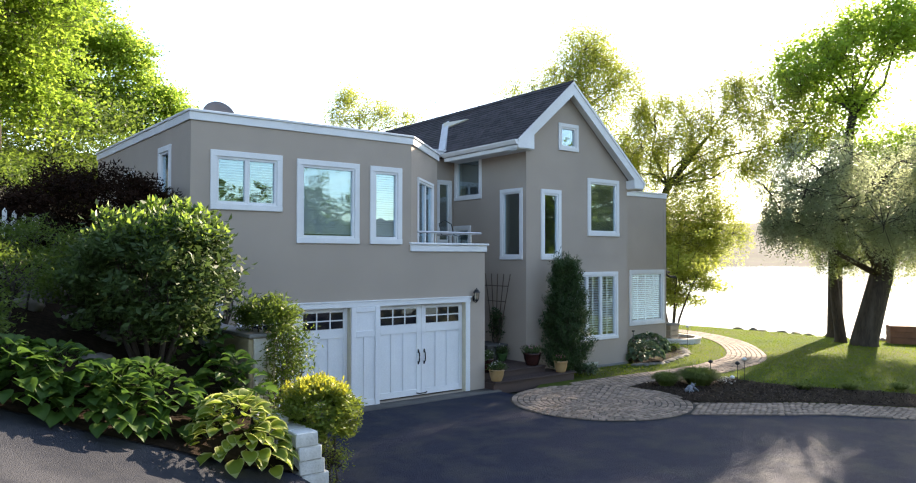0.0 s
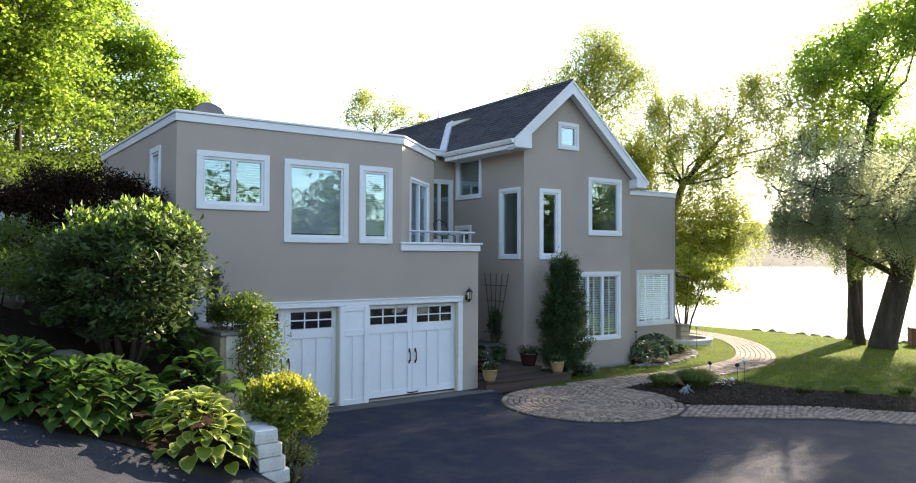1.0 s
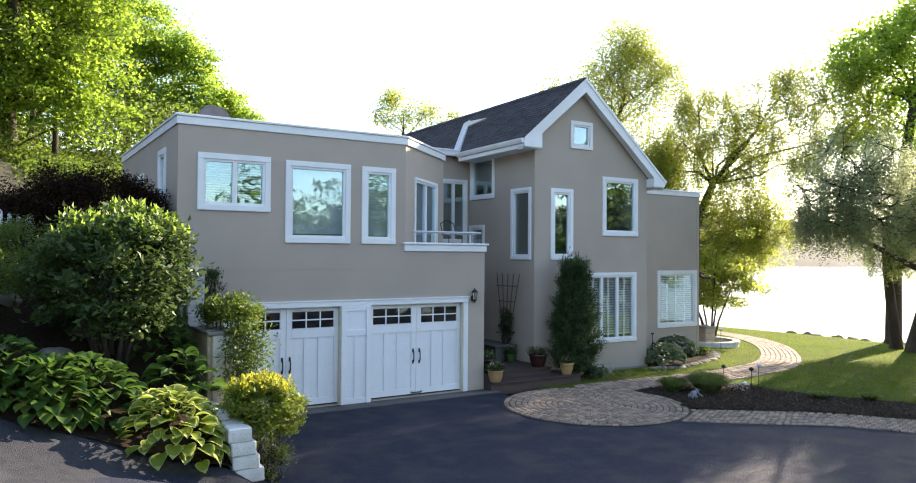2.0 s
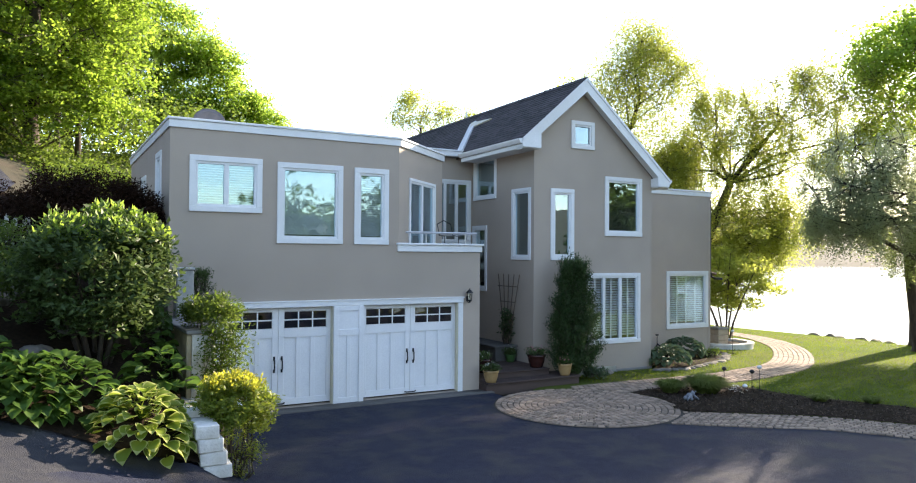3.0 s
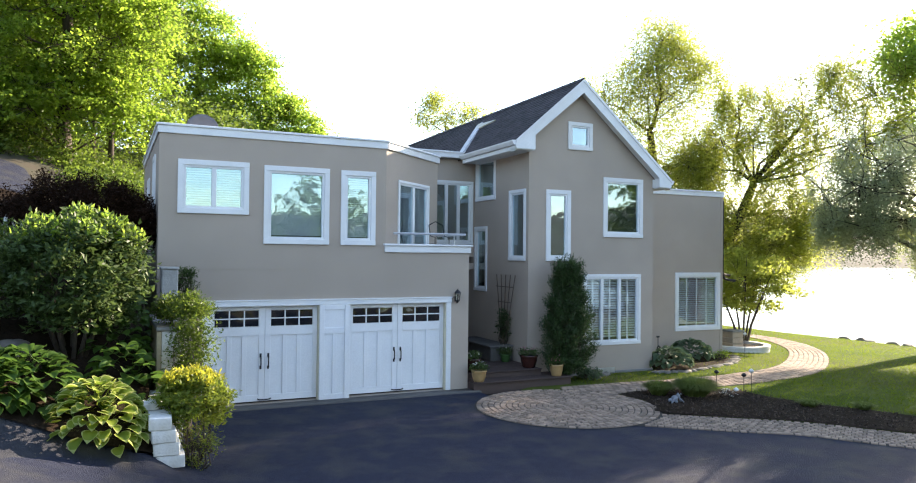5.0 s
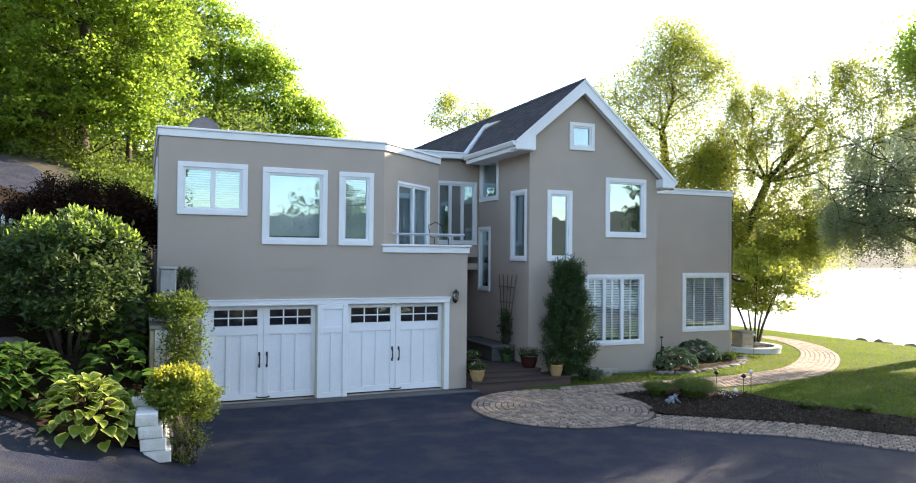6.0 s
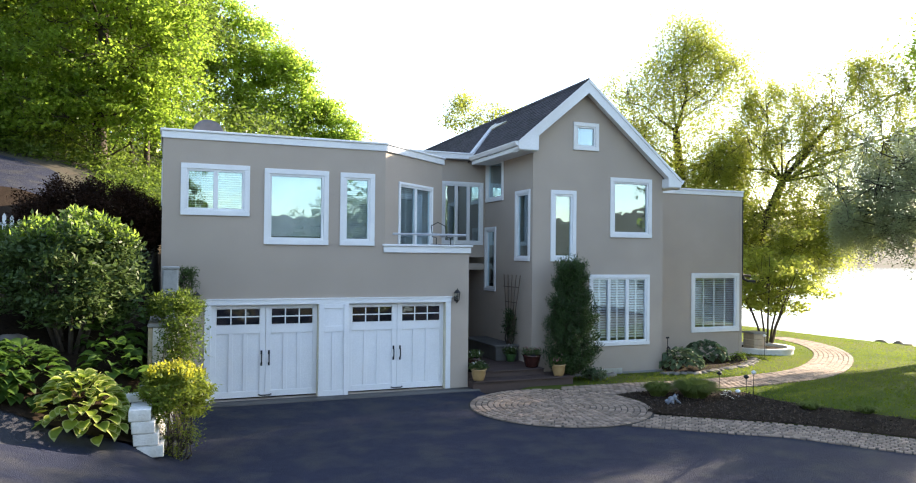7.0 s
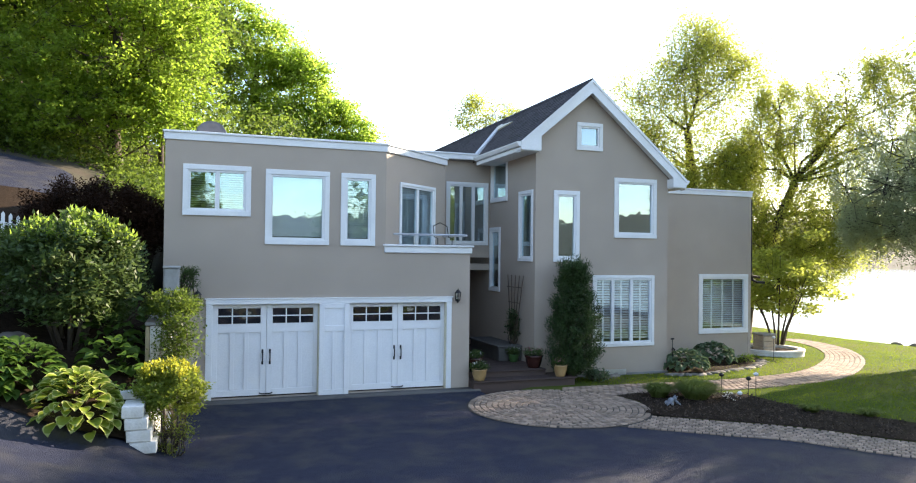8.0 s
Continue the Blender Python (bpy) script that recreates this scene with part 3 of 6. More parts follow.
def cap_run(name, a, b, z0, z1, out, inn, mat=WHITE, lip=0.03):
    """A white parapet cap along a plan line: fascia with a projecting top."""
    a, b = Vector((*a, 0)), Vector((*b, 0))
    m = Matrix.Translation(a) @ Matrix.Rotation(math.atan2(b.y - a.y, b.x - a.x), 4, "Z")
    L = (b - a).length
    bm = bmesh.new()
    box(bm, 0, -out, z0, L, inn, z1 - 0.05, 0.006, m)
    box(bm, -lip * 0.5, -out - lip, z1 - 0.05, L + lip * 0.5, inn, z1, 0.008, m)
    return part(name, bm, mat, house)


cap_run("parapet_cap", (GX0 - 0.03, GY), (GX1 + 0.02, GY), 5.93, 6.14, 0.035, 0.3)
cap_run("parapet_cap", (GX1 + 0.02, GY), (12.40, 16.21), 5.93, 6.14, 0.035, 0.3)
cap_run("parapet_cap", (GX0, 22.0), (GX0, GY - 0.03), 5.93, 6.14, 0.035, 0.3)
bm = bmesh.new()
prism(bm, [(GX0 + 0.1, GY + 0.1), (GX1, GY + 0.1), (12.3, 16.2), (12.3, 21.9), (GX0 + 0.1, 21.9)], "z", 5.7, 5.8)
part("flat_roof", bm, CONCRETE, house)
bm = bmesh.new()
prism(bm, [(GX0 + 0.22, GY + 0.22), (GX2 - 0.22, GY + 0.22), (GX2 - 0.22, 18.5), (GX2 - 0.22, 21.78), (GX0 + 0.22, 21.78)], "z", 2.95, 3.19)
part("upper_floor", bm, DARKROOM, house)
bm = bmesh.new()
box(bm, GX0 + 0.3, 18.0, -0.05, GX2 - 0.3, 18.1, 5.68)
part("inner_partition", bm, DARKROOM, house)
# balcony ledge and rail
bm = bmesh.new()
box(bm, 10.10, GY - 0.05, 3.42, GX2 + 0.04, GY + 0.25, 3.58, 0.01)
box(bm, 10.07, GY - 0.09, 3.58, GX2 + 0.08, GY + 0.28, 3.63, 0.01)
box(bm, GX2 - 0.25, GY + 0.25, 3.42, GX2 + 0.04, 16.2, 3.58, 0.01)
box(bm, GX2 - 0.28, GY + 0.28, 3.58, GX2 + 0.08, 16.2, 3.63, 0.01)
part("balcony_parapet", bm, WHITE, house)
bm = bmesh.new()
box(bm, 10.1304, GY, 3.3004, GX2, GY + 0.22, 3.416)
box(bm, GX2 - 0.22, GY + 0.222, 3.304, GX2, 16.2, 3.416)
part("wall_under_balcony", bm, STUCCO, house)
bm = bmesh.new()
tube(bm, [Vector((10.36, GY + 0.08, 3.89)), Vector((12.33, GY + 0.08, 3.89))], [0.028, 0.028], 8)
tube(bm, [Vector((12.30, GY + 0.08, 3.89)), Vector((12.30, 16.1, 3.89))], [0.028, 0.028], 8)
for x in (10.9, 12.0):
    tube(bm, [Vector((x, GY + 0.08, 3.62)), Vector((x, GY + 0.08, 3.88))], [0.016, 0.016], 6)
part("balcony_rail", bm, STEEL, house)

# inset back wall with the triple window, entry below
wall("wall_inset", rect(12.36, 3.304, SX, 6.45), "y", 18.5, 18.7, [inset((13.18, 3.70, 14.62, 5.72))])
window_unit("window", 13.18, 3.70, 14.62, 5.72, 18.5, lights=3, trim=0.09)
wall("wall_entry", rect(GX2, -0.5, SX, 3.3), "y", 20.6, 20.8, [rect(12.9, 0.28, 13.95, 2.4)])
bm = bmesh.new()
box(bm, GX2, 18.5, 2.9, SX, 20.6, 3.1)
part("entry_ceiling", bm, STUCCO, house)
bm = bmesh.new()
box(bm, 12.92, 20.64, 0.29, 13.93, 20.69, 2.38, 0.01)
for z in (0.45, 1.35):
    box(bm, 13.05, 20.62, z, 13.37, 20.645, z + 0.75, 0.02)
    box(bm, 13.48, 20.62, z, 13.80, 20.645, z + 0.75, 0.02)
part("entry_door", bm, WOODDARK, house, "dark panelled entry door in a deep recess")
cap_run("eave_fascia", (12.2, 18.25), (14.2, 18.25), 6.42, 6.62, 0.04, 0.25)
bm = bmesh.new()
box(bm, 12.0, 18.3, 6.4, 15.5, 22.0, 6.5)
part("flat_roof", bm, CONCRETE, house)

# gable block
RX, RZ, SL_, EX0, EX1 = 16.32, 8.47, 0.855, 14.08, 19.54
YF, YB = 14.84, 30.5
HW = [(15.26, 3.22, 16.09, 5.26), (17.24, 3.94, 18.70, 5.71), (16.54, 0.75, 18.64, 2.84), (15.98, 6.45, 16.83, 7.26)]


def roof_z(x):
    return RZ - abs(x - RX) * SL_


drop = 0.30
gable = [(SX, -0.6), (19.11, -0.6), (19.11, roof_z(19.11) - drop), (RX, RZ - drop), (SX, roof_z(SX) - drop)]
wall("wall_gable_front", gable, "y", HY, HY + 0.22, [inset(r) for r in HW])
window_unit("window", *HW[0], HY)
window_unit("window", *HW[1], HY)
window_unit("window", *HW[2], HY, lights=3, blind="slatted", trim=0.1, ratio=[0.31, 0.645], gloss=GLASSLOW)
window_unit("window", *HW[3], HY, trim=0.11)
SW = [(15.25, 3.22, 16.21, 5.27), (17.07, 5.07, 18.40, 6.40), (17.59, 2.24, 18.45, 4.27)]
wall("wall_gable_side", rect(HY + 0.22, -0.6, 20.8, 6.5), "x", SX, SX + 0.22, [rect(max(r[0] + 0.06, 15.36), r[1] + 0.06, r[2] - 0.06, r[3] - 0.06) for r in SW])
for r in SW:
    window_unit("window", *r, SX, "x", -1, trim=0.1)
wall("wall_gable_far_side", rect(HY + 0.22, -0.6, 30, 5.7), "x", 18.89, 19.11)
wall("wall_gable_back", [(SX, -0.6), (19.11, -0.6), (19.11, 5.9), (RX, 8.2), (SX, 6.7)], "y", 30.0, 30.2)
wall("wall_rear_side", rect(22.0, -0.6, 30, 6.5), "x", SX, SX + 0.22)
bm = bmesh.new()
box(bm, SX + 0.02, HY - 0.006, 3.35, 19.11, HY + 0.002, 3.366)
part("score_line", bm, STUCCO, house)
bm = bmesh.new()
box(bm, SX - 0.02, HY - 0.03, -0.6, 19.13, HY + 0.02, -0.02, 0.01)
part("plinth", bm, CONCRETE, house)
for z, h in ((2.95, 0.2),):
    bm = bmesh.new()
    box(bm, SX + 0.22, HY + 0.22, z, 18.89, 29.9, z + h)
    part("upper_floor", bm, DARKROOM, house)
bm = bmesh.new()
box(bm, SX + 0.25, 18.6, -0.05, 18.85, 18.7, 6.3)
part("inner_partition", bm, DARKROOM, house)
bm = bmesh.new()
for i in range(9):
    box(bm, 17.0 + i * 0.075, HY - 0.036, -0.05, 17.05 + i * 0.075, HY - 0.028, 0.07)
box(bm, 16.97, HY - 0.034, -0.07, 17.68, HY - 0.029, 0.09)
part("foundation_vent", bm, STEEL, house)

# roof: two slabs, stepped shingle courses on top
bm = bmesh.new()
prism(bm, [(EX0, roof_z(EX0) - 0.16), (RX, RZ - 0.16), (EX1, roof_z(EX1) - 0.16), (EX1, roof_z(EX1) - 0.03), (RX, RZ - 0.03), (EX0, roof_z(EX0) - 0.03)], "y", YF + 0.02, YB)
roof = part("roof", bm, WOODDARK, house)
roof.matrix_basis = Matrix.Translation((0, YF, RZ)) @ Matrix.Rotation(radians(-0.7), 4, "X") @ Matrix.Translation((0, -YF, -RZ))   # the ridge falls slightly to the rear
rng = random.Random(5)
verts, faces = [], []
for side, xe in ((-1, EX0 - 0.05), (1, EX1 + 0.05)):
    run = abs(xe - RX)
    n = int(run * math.hypot(1, SL_) / 0.15)
    for i in range(n):
        u0, u1 = run * (1 - i / n), run * (1 - (i + 1) / n) - 0.01
        y = YF - 0.02
        while y < YB:
            w = rng.uniform(0.28, 0.36)
            y1 = min(y + w - 0.008, YB)
            t = rng.uniform(0.012, 0.022)
            k = len(verts)
            xa, xb = RX + side * u0, RX + side * u1
            za, zb = RZ - u0 * SL_, RZ - u1 * SL_
            verts += [(xa, y, za + t), (xa, y1, za + t), (xb, y1, zb), (xb, y, zb), (xa, y, za - 0.02), (xa, y1, za - 0.02)]
            faces += [(k, k + 1, k + 2, k + 3), (k, k + 4, k + 5, k + 1)]
            y += w
shingles = mesh_object("shingles", verts, faces, SHINGLE)
shingles.parent = roof
tagged(shingles, "dark brown-black asphalt shingles in courses", kind="stuff")
bm = bmesh.new()
for i in range(52):
    y = YF - 0.02 + i * 0.3
    prism(bm, [(RX - 0.14, RZ - 0.14 * SL_ + 0.01), (RX, RZ + 0.01), (RX + 0.14, RZ - 0.14 * SL_ + 0.01), (RX + 0.14, RZ - 0.14 * SL_ + 0.035), (RX, RZ + 0.04), (RX - 0.14, RZ - 0.14 * SL_ + 0.035)], "y", y, y + 0.31)
part("ridge_cap", bm, SHINGLE, roof)
# rake boards on the gable with boxed returns
for side, xe in ((-1, EX0), (1, EX1)):
    bm = bmesh.new()
    o = [(RX, RZ - 0.02), (xe, roof_z(xe) - 0.02), (xe, roof_z(xe) - 0.20), (xe - side * 0.02, roof_z(xe) - 0.24)]
    inner = 0.62 if side < 0 else 0.47
    o += [(xe - side * inner, roof_z(xe) - 0.24), (xe - side * inner, roof_z(xe - side * inner) - 0.36), (RX, RZ - 0.40)]
    prism(bm, o if side > 0 else o[::-1], "y", YF - 0.03, YF + 0.02)
    prism(bm, [(RX, RZ - 0.005), (xe, roof_z(xe) - 0.005), (xe, roof_z(xe) - 0.09), (RX, RZ - 0.09)], "y", YF - 0.055, YF - 0.03)
    part("rake_board", bm, WHITE, roof)
    bm = bmesh.new()
    prism(bm, [(RX, RZ - 0.30), (xe, roof_z(xe) - 0.30 + 0.0), (xe, roof_z(xe) - 0.24), (RX, RZ - 0.24)], "y", YF + 0.02, HY)
    part("soffit", bm, WHITE, roof)
bm = bmesh.new()
box(bm, 19.08, YF + 0.021, roof_z(EX1) - 0.235, EX1 - 0.06, HY + 0.3, roof_z(EX1) + 0.02)
part("eave_return", bm, WHITE, roof)
# gutters and eave soffits
for x, sgn, y1 in ((EX0, -1, 18.2), (EX1, 1, YB)):
    z = roof_z(x)
    bm = bmesh.new()
    gp = [(x + sgn * 0.003, z - 0.015), (x + sgn * 0.115, z - 0.02), (x + sgn * 0.115, z - 0.05), (x + sgn * 0.06, z - 0.14), (x + sgn * 0.003, z - 0.15)]
    prism(bm, gp if sgn < 0 else gp[::-1], "y", YF - 0.02, y1)
    part("gutter", bm, WHITE, roof)
    bm = bmesh.new()
    box(bm, min(x, x - sgn * 0.05), YF + 0.02, z - 0.27, max(x, x - sgn * 0.05), y1, z - 0.03)
    part("fascia", bm, WHITE, roof)
    bm = bmesh.new()
    xw = SX if sgn < 0 else 19.11
    xi = x - sgn * 0.052
    box(bm, min(xi, xw), YF + 0.022, z - 0.26, max(xi, xw), y1, z - 0.20)
    part("soffit", bm, WHITE, roof)
# light flashing running up the valley, beside it the cricket, cream as if sunlit
bm = bmesh.new()
A, B = Vector((14.12, 18.35, 6.62)), Vector((15.80, 20.35, 8.02))
d = (B - A).normalized()
nrm = Vector((-SL_, 0, 1)).normalized()
s = d.cross(nrm).normalized()
q = [A - s * 0.13, A + s * 0.13, B + s * 0.13, B - s * 0.13]
lo = [bm.verts.new(v - nrm * 0.08) for v in q]
hi = [bm.verts.new(v + nrm * 0.045) for v in q]
bm.faces.new(lo[::-1]), bm.faces.new(hi)
for i in range(4):
    bm.faces.new((lo[i], lo[(i + 1) % 4], hi[(i + 1) % 4], hi[i]))
part("valley_flashing", bm, LEAD, roof)
bm = bmesh.new()
# the sunlit wedge of roof, its light put into the cream colour
tri = [Vector((15.80, 20.45, 8.02)), Vector((15.45, 20.0, 7.72)), Vector((15.66, 18.9, 7.90))]
lo = [bm.verts.new(v - nrm * 0.08) for v in tri]
hi = [bm.verts.new(v + nrm * 0.05) for v in tri]
bm.faces.new(lo[::-1]), bm.faces.new(hi)
for i in range(3):
    bm.faces.new((lo[i], lo[(i + 1) % 3], hi[(i + 1) % 3], hi[i]))
part("sunlit_cricket", bm, CREAM, roof)
bm = bmesh.new()
tube(bm, [Vector((14.9, 26, 7.0)), Vector((14.9, 26, 7.75))], [0.05, 0.05], 8)
part("vent_pipe", bm, BLACK, roof)
bm = bmesh.new()
for k in range(8):
    a = 6.2832 * k / 8
    b = 6.2832 * (k + 1) / 8
    tube(bm, [Vector((16.76 + 0.28 * math.cos(a), 22.5, 9.0 + 0.38 * math.sin(a))), Vector((16.76 + 0.28 * math.cos(b), 22.5, 9.0 + 0.38 * math.sin(b)))], [0.012, 0.012], 5)
tube(bm, [Vector((16.76, 22.5, 8.1)), Vector((16.76, 22.5, 9.0))], [0.02, 0.02], 6)
part("aerial", bm, STEEL, roof)

# annex
AX1, AZ = 24.26, 5.76
wall("wall_annex_front", rect(19.11, -0.7, AX1, AZ - 0.1), "y", AY, AY + 0.22, [inset((22.04, 0.76, 24.14, 2.82))])
wall("wall_annex_side", rect(AY + 0.22, -0.7, 26, AZ - 0.1), "x", AX1 - 0.22, AX1)
wall("wall_annex_back", rect(19.11, -0.7, AX1, AZ - 0.1), "y", 25.8, 26)
window_unit("window", 22.04, 0.76, 24.14, 2.82, AY, blind="slatted", trim=0.13, gloss=GLASSLOW, tapes=3)
cap_run("parapet_cap", (19.13, AY), (AX1 + 0.04, AY), AZ - 0.2, AZ, 0.035, 0.3)
cap_run("parapet_cap", (AX1, AY - 0.03), (AX1, 26), AZ - 0.2, AZ, 0.035, 0.3)
bm = bmesh.new()
box(bm, 19.15, AY + 0.1, 5.3, AX1 - 0.1, 25.9, 5.4)
part("flat_roof", bm, CONCRETE, house)
bm = bmesh.new()
box(bm, AX1 + 0.04, AY + 0.06, 2.75, AX1 + 0.14, AY + 0.15, 5.46, 0.015)
tube(bm, [Vector((AX1 + 0.09, AY + 0.10, 2.85)), Vector((AX1 + 0.16, AY + 0.08, 2.62)), Vector((AX1 + 0.32, AY + 0.04, 2.54)), Vector((AX1 + 0.62, AY + 0.0, 2.52))], [0.05, 0.05, 0.05, 0.05], 8)
part("downspout", bm, BLACK, house, "dark brown downspout with a kicked-out foot")
bm = bmesh.new()
box(bm, 19.12, 20.2, -0.05, AX1 - 0.25, 20.3, 5.28)
part("inner_partition", bm, DARKROOM, house)
bm = bmesh.new()
tube(bm, [Vector((AX1 + 0.09, AY + 0.25, 5.5)), Vector((AX1 + 0.09, AY + 0.25, 3.3)), Vector((AX1 + 0.35, AY + 0.35, 2.75)), Vector((AX1 + 0.75, AY + 0.4, 2.7))], [0.06, 0.06, 0.06, 0.06], 8)
part("downspout", bm, surface("brown_metal", (0.06, 0.035, 0.025), (0.04, 0.025, 0.02), 5, 0.5, 0.03, 30), house)
bm = bmesh.new()
box(bm, AX1 - 0.12, AY - 0.012, -0.5, AX1 + 0.012, AY + 0.1, AZ - 0.2, 0.005)
part("corner_trim", bm, STUCCO, house)
# hose reel post at the gable corner
hose = thing("garden_hose_tap", (19.2, 14.95, 0), "dark garden tap on a post by the wall corner", "tap")
bm = bmesh.new()
tube(bm, [Vector((0, 0, -0.1)), Vector((0, 0, 0.95))], [0.012, 0.012], 8)
part("post", bm, BLACK, hose)
bm = bmesh.new()
box(bm, -0.06, -0.03, 0.92, 0.05, 0.02, 0.97, 0.012)
part("tap_head", bm, BLACK, hose)
bm = bmesh.new()
tube(bm, [Vector((0.02, -0.08, 0.62)), Vector((0.02, 0.0, 0.66)), Vector((0.02, 0.05, 0.6))], [0.025, 0.03, 0.02], 8)
part("tap", bm, BLACK, hose)


# ---- garage doors ----
def garage_door(x0, x1):
    z0, z1, y = 0.02, 2.17, GY + 0.13
    w = x1 - x0
    h = w / 2
    bm = bmesh.new()
    box(bm, x0, y, z0, x1, y + 0.05, z1)
    door = part("garage_door", bm, DOORWHITE, house, "white carriage-style garage door with a row of small panes")
    for s in (0, 1):
        a, b = x0 + s * h, x0 + (s + 1) * h
        bm = bmesh.new()
        st = 0.13
        f = y - 0.028
        zt = 1.50
        inner = st * 0.55
        la, lb = (a, b)
        # stiles and rails
        box(bm, la + 0.004, f, z0, la + st, y, z1, 0.004)
        box(bm, lb - st, f, z0, lb - 0.004, y, z1, 0.004)
        box(bm, la + st, f, z0, lb - st, y, z0 + 0.14, 0.004)
        box(bm, la + st, f, zt, lb - st, y, zt + 0.2, 0.004)
        box(bm, la + st, f, z1 - 0.09, lb - st, y, z1, 0.004)
        iw = (lb - la - 2 * st)
        for i in (1, 2):
            x = la + st + iw * i / 3
            box(bm, x - 0.05, f, z0 + 0.14, x + 0.05, y, zt, 0.004)
        part("door_frame", bm, DOORWHITE, door)
        # lites: two rows of three
        bm = bmesh.new()
        za, zb = zt + 0.2, z1 - 0.09
        for i in (1, 2):
            x = la + st + iw * i / 3
            box(bm, x - 0.014, f + 0.004, za, x + 0.014, y, zb)
        zc = (za + zb) / 2
        for i in range(3):
            xa = la + st + iw * i / 3 + (0.014 if i else 0)
            xb = la + st + iw * (i + 1) / 3 - (0.014 if i < 2 else 0)
            box(bm, xa, f + 0.004, zc - 0.014, xb, y, zc + 0.014)
        part("glazing_bar", bm, DOORWHITE, door)
        for i in range(3):
            for za2, zb2 in ((za, zc), (zc, zb)):
                bm = bmesh.new()
                box(bm, la + st + iw * i / 3 + 0.012, y - 0.016, za2 + 0.012, la + st + iw * (i + 1) / 3 - 0.012, y - 0.004, zb2 - 0.012)
                part("pane", bm, BLACKPANE, door)
        bm = bmesh.new()
        xh = (lb - 0.085) if s == 0 else (la + 0.085)
        tube(bm, [Vector((xh, f - 0.005, 0.78)), Vector((xh, f - 0.05, 0.82)), Vector((xh, f - 0.055, 0.92)), Vector((xh, f - 0.05, 1.0)), Vector((xh, f - 0.005, 1.06))], [0.022, 0.016, 0.014, 0.016, 0.022], 6)
        box(bm, xh - 0.022, f - 0.012, 0.74, xh + 0.022, f, 0.82, 0.006)
        box(bm, xh - 0.022, f - 0.012, 1.01, xh + 0.022, f, 1.10, 0.006)
        part("handle", bm, BLACK, door, "black iron pull handle")
    bm = bmesh.new()
    xm = (x0 + x1) / 2
    tube(bm, [Vector((xm - 0.15, y - 0.05, 0.075)), Vector((xm - 0.1, y - 0.075, 0.06)), Vector((xm + 0.1, y - 0.075, 0.06)), Vector((xm + 0.15, y - 0.05, 0.075))], [0.016] * 4, 6)
    part("lift_handle", bm, BLACK, door)


BLACKPANE = glazing("garage_glass", 0.12, (0.10, 0.11, 0.11), 0.1)
for a, b in DOORS:
    garage_door(a, b)
# garage trim: header, jambs, panelled middle post
bm = bmesh.new()
box(bm, 5.92, GY - 0.05, 2.17, 11.90, GY + 0.02, 2.285, 0.008)
box(bm, 5.90, GY - 0.065, 2.285, 11.92, GY + 0.02, 2.315, 0.006)
box(bm, 5.93, GY - 0.04, -0.03, 6.07, GY + 0.13, 2.17, 0.006)
box(bm, 11.76, GY - 0.04, -0.03, 11.89, GY + 0.13, 2.17, 0.006)
part("garage_trim", bm, WHITE, house)
bm = bmesh.new()
box(bm, 8.52, GY - 0.03, -0.05, 9.24, GY + 0.15, 2.17)
box(bm, 8.52, GY - 0.055, -0.05, 8.64, GY - 0.03, 2.17, 0.005)
box(bm, 9.12, GY - 0.075, -0.07, 9.24, GY - 0.03, 2.17, 0.005)
box(bm, 8.64, GY - 0.055, -0.05, 9.12, GY - 0.03, 0.10, 0.005)
box(bm, 8.64, GY - 0.055, 1.50, 9.12, GY - 0.03, 1.64, 0.005)
box(bm, 8.64, GY - 0.055, 2.06, 9.12, GY - 0.03, 2.17, 0.005)
box(bm, 8.83, GY - 0.055, 0.10, 8.93, GY - 0.03, 1.50, 0.005)
part("garage_post", bm, DOORWHITE, house, "white panelled post between the garage doors")


for x in (8.506, 11.746):
    bm = bmesh.new()
    box(bm, x - 0.012, GY - 0.028, -0.03, x + 0.012, GY + 0.10, 2.165, 0.003)
    part("door_jamb", bm, CREAM, house, "cream-painted reveal of the garage opening")


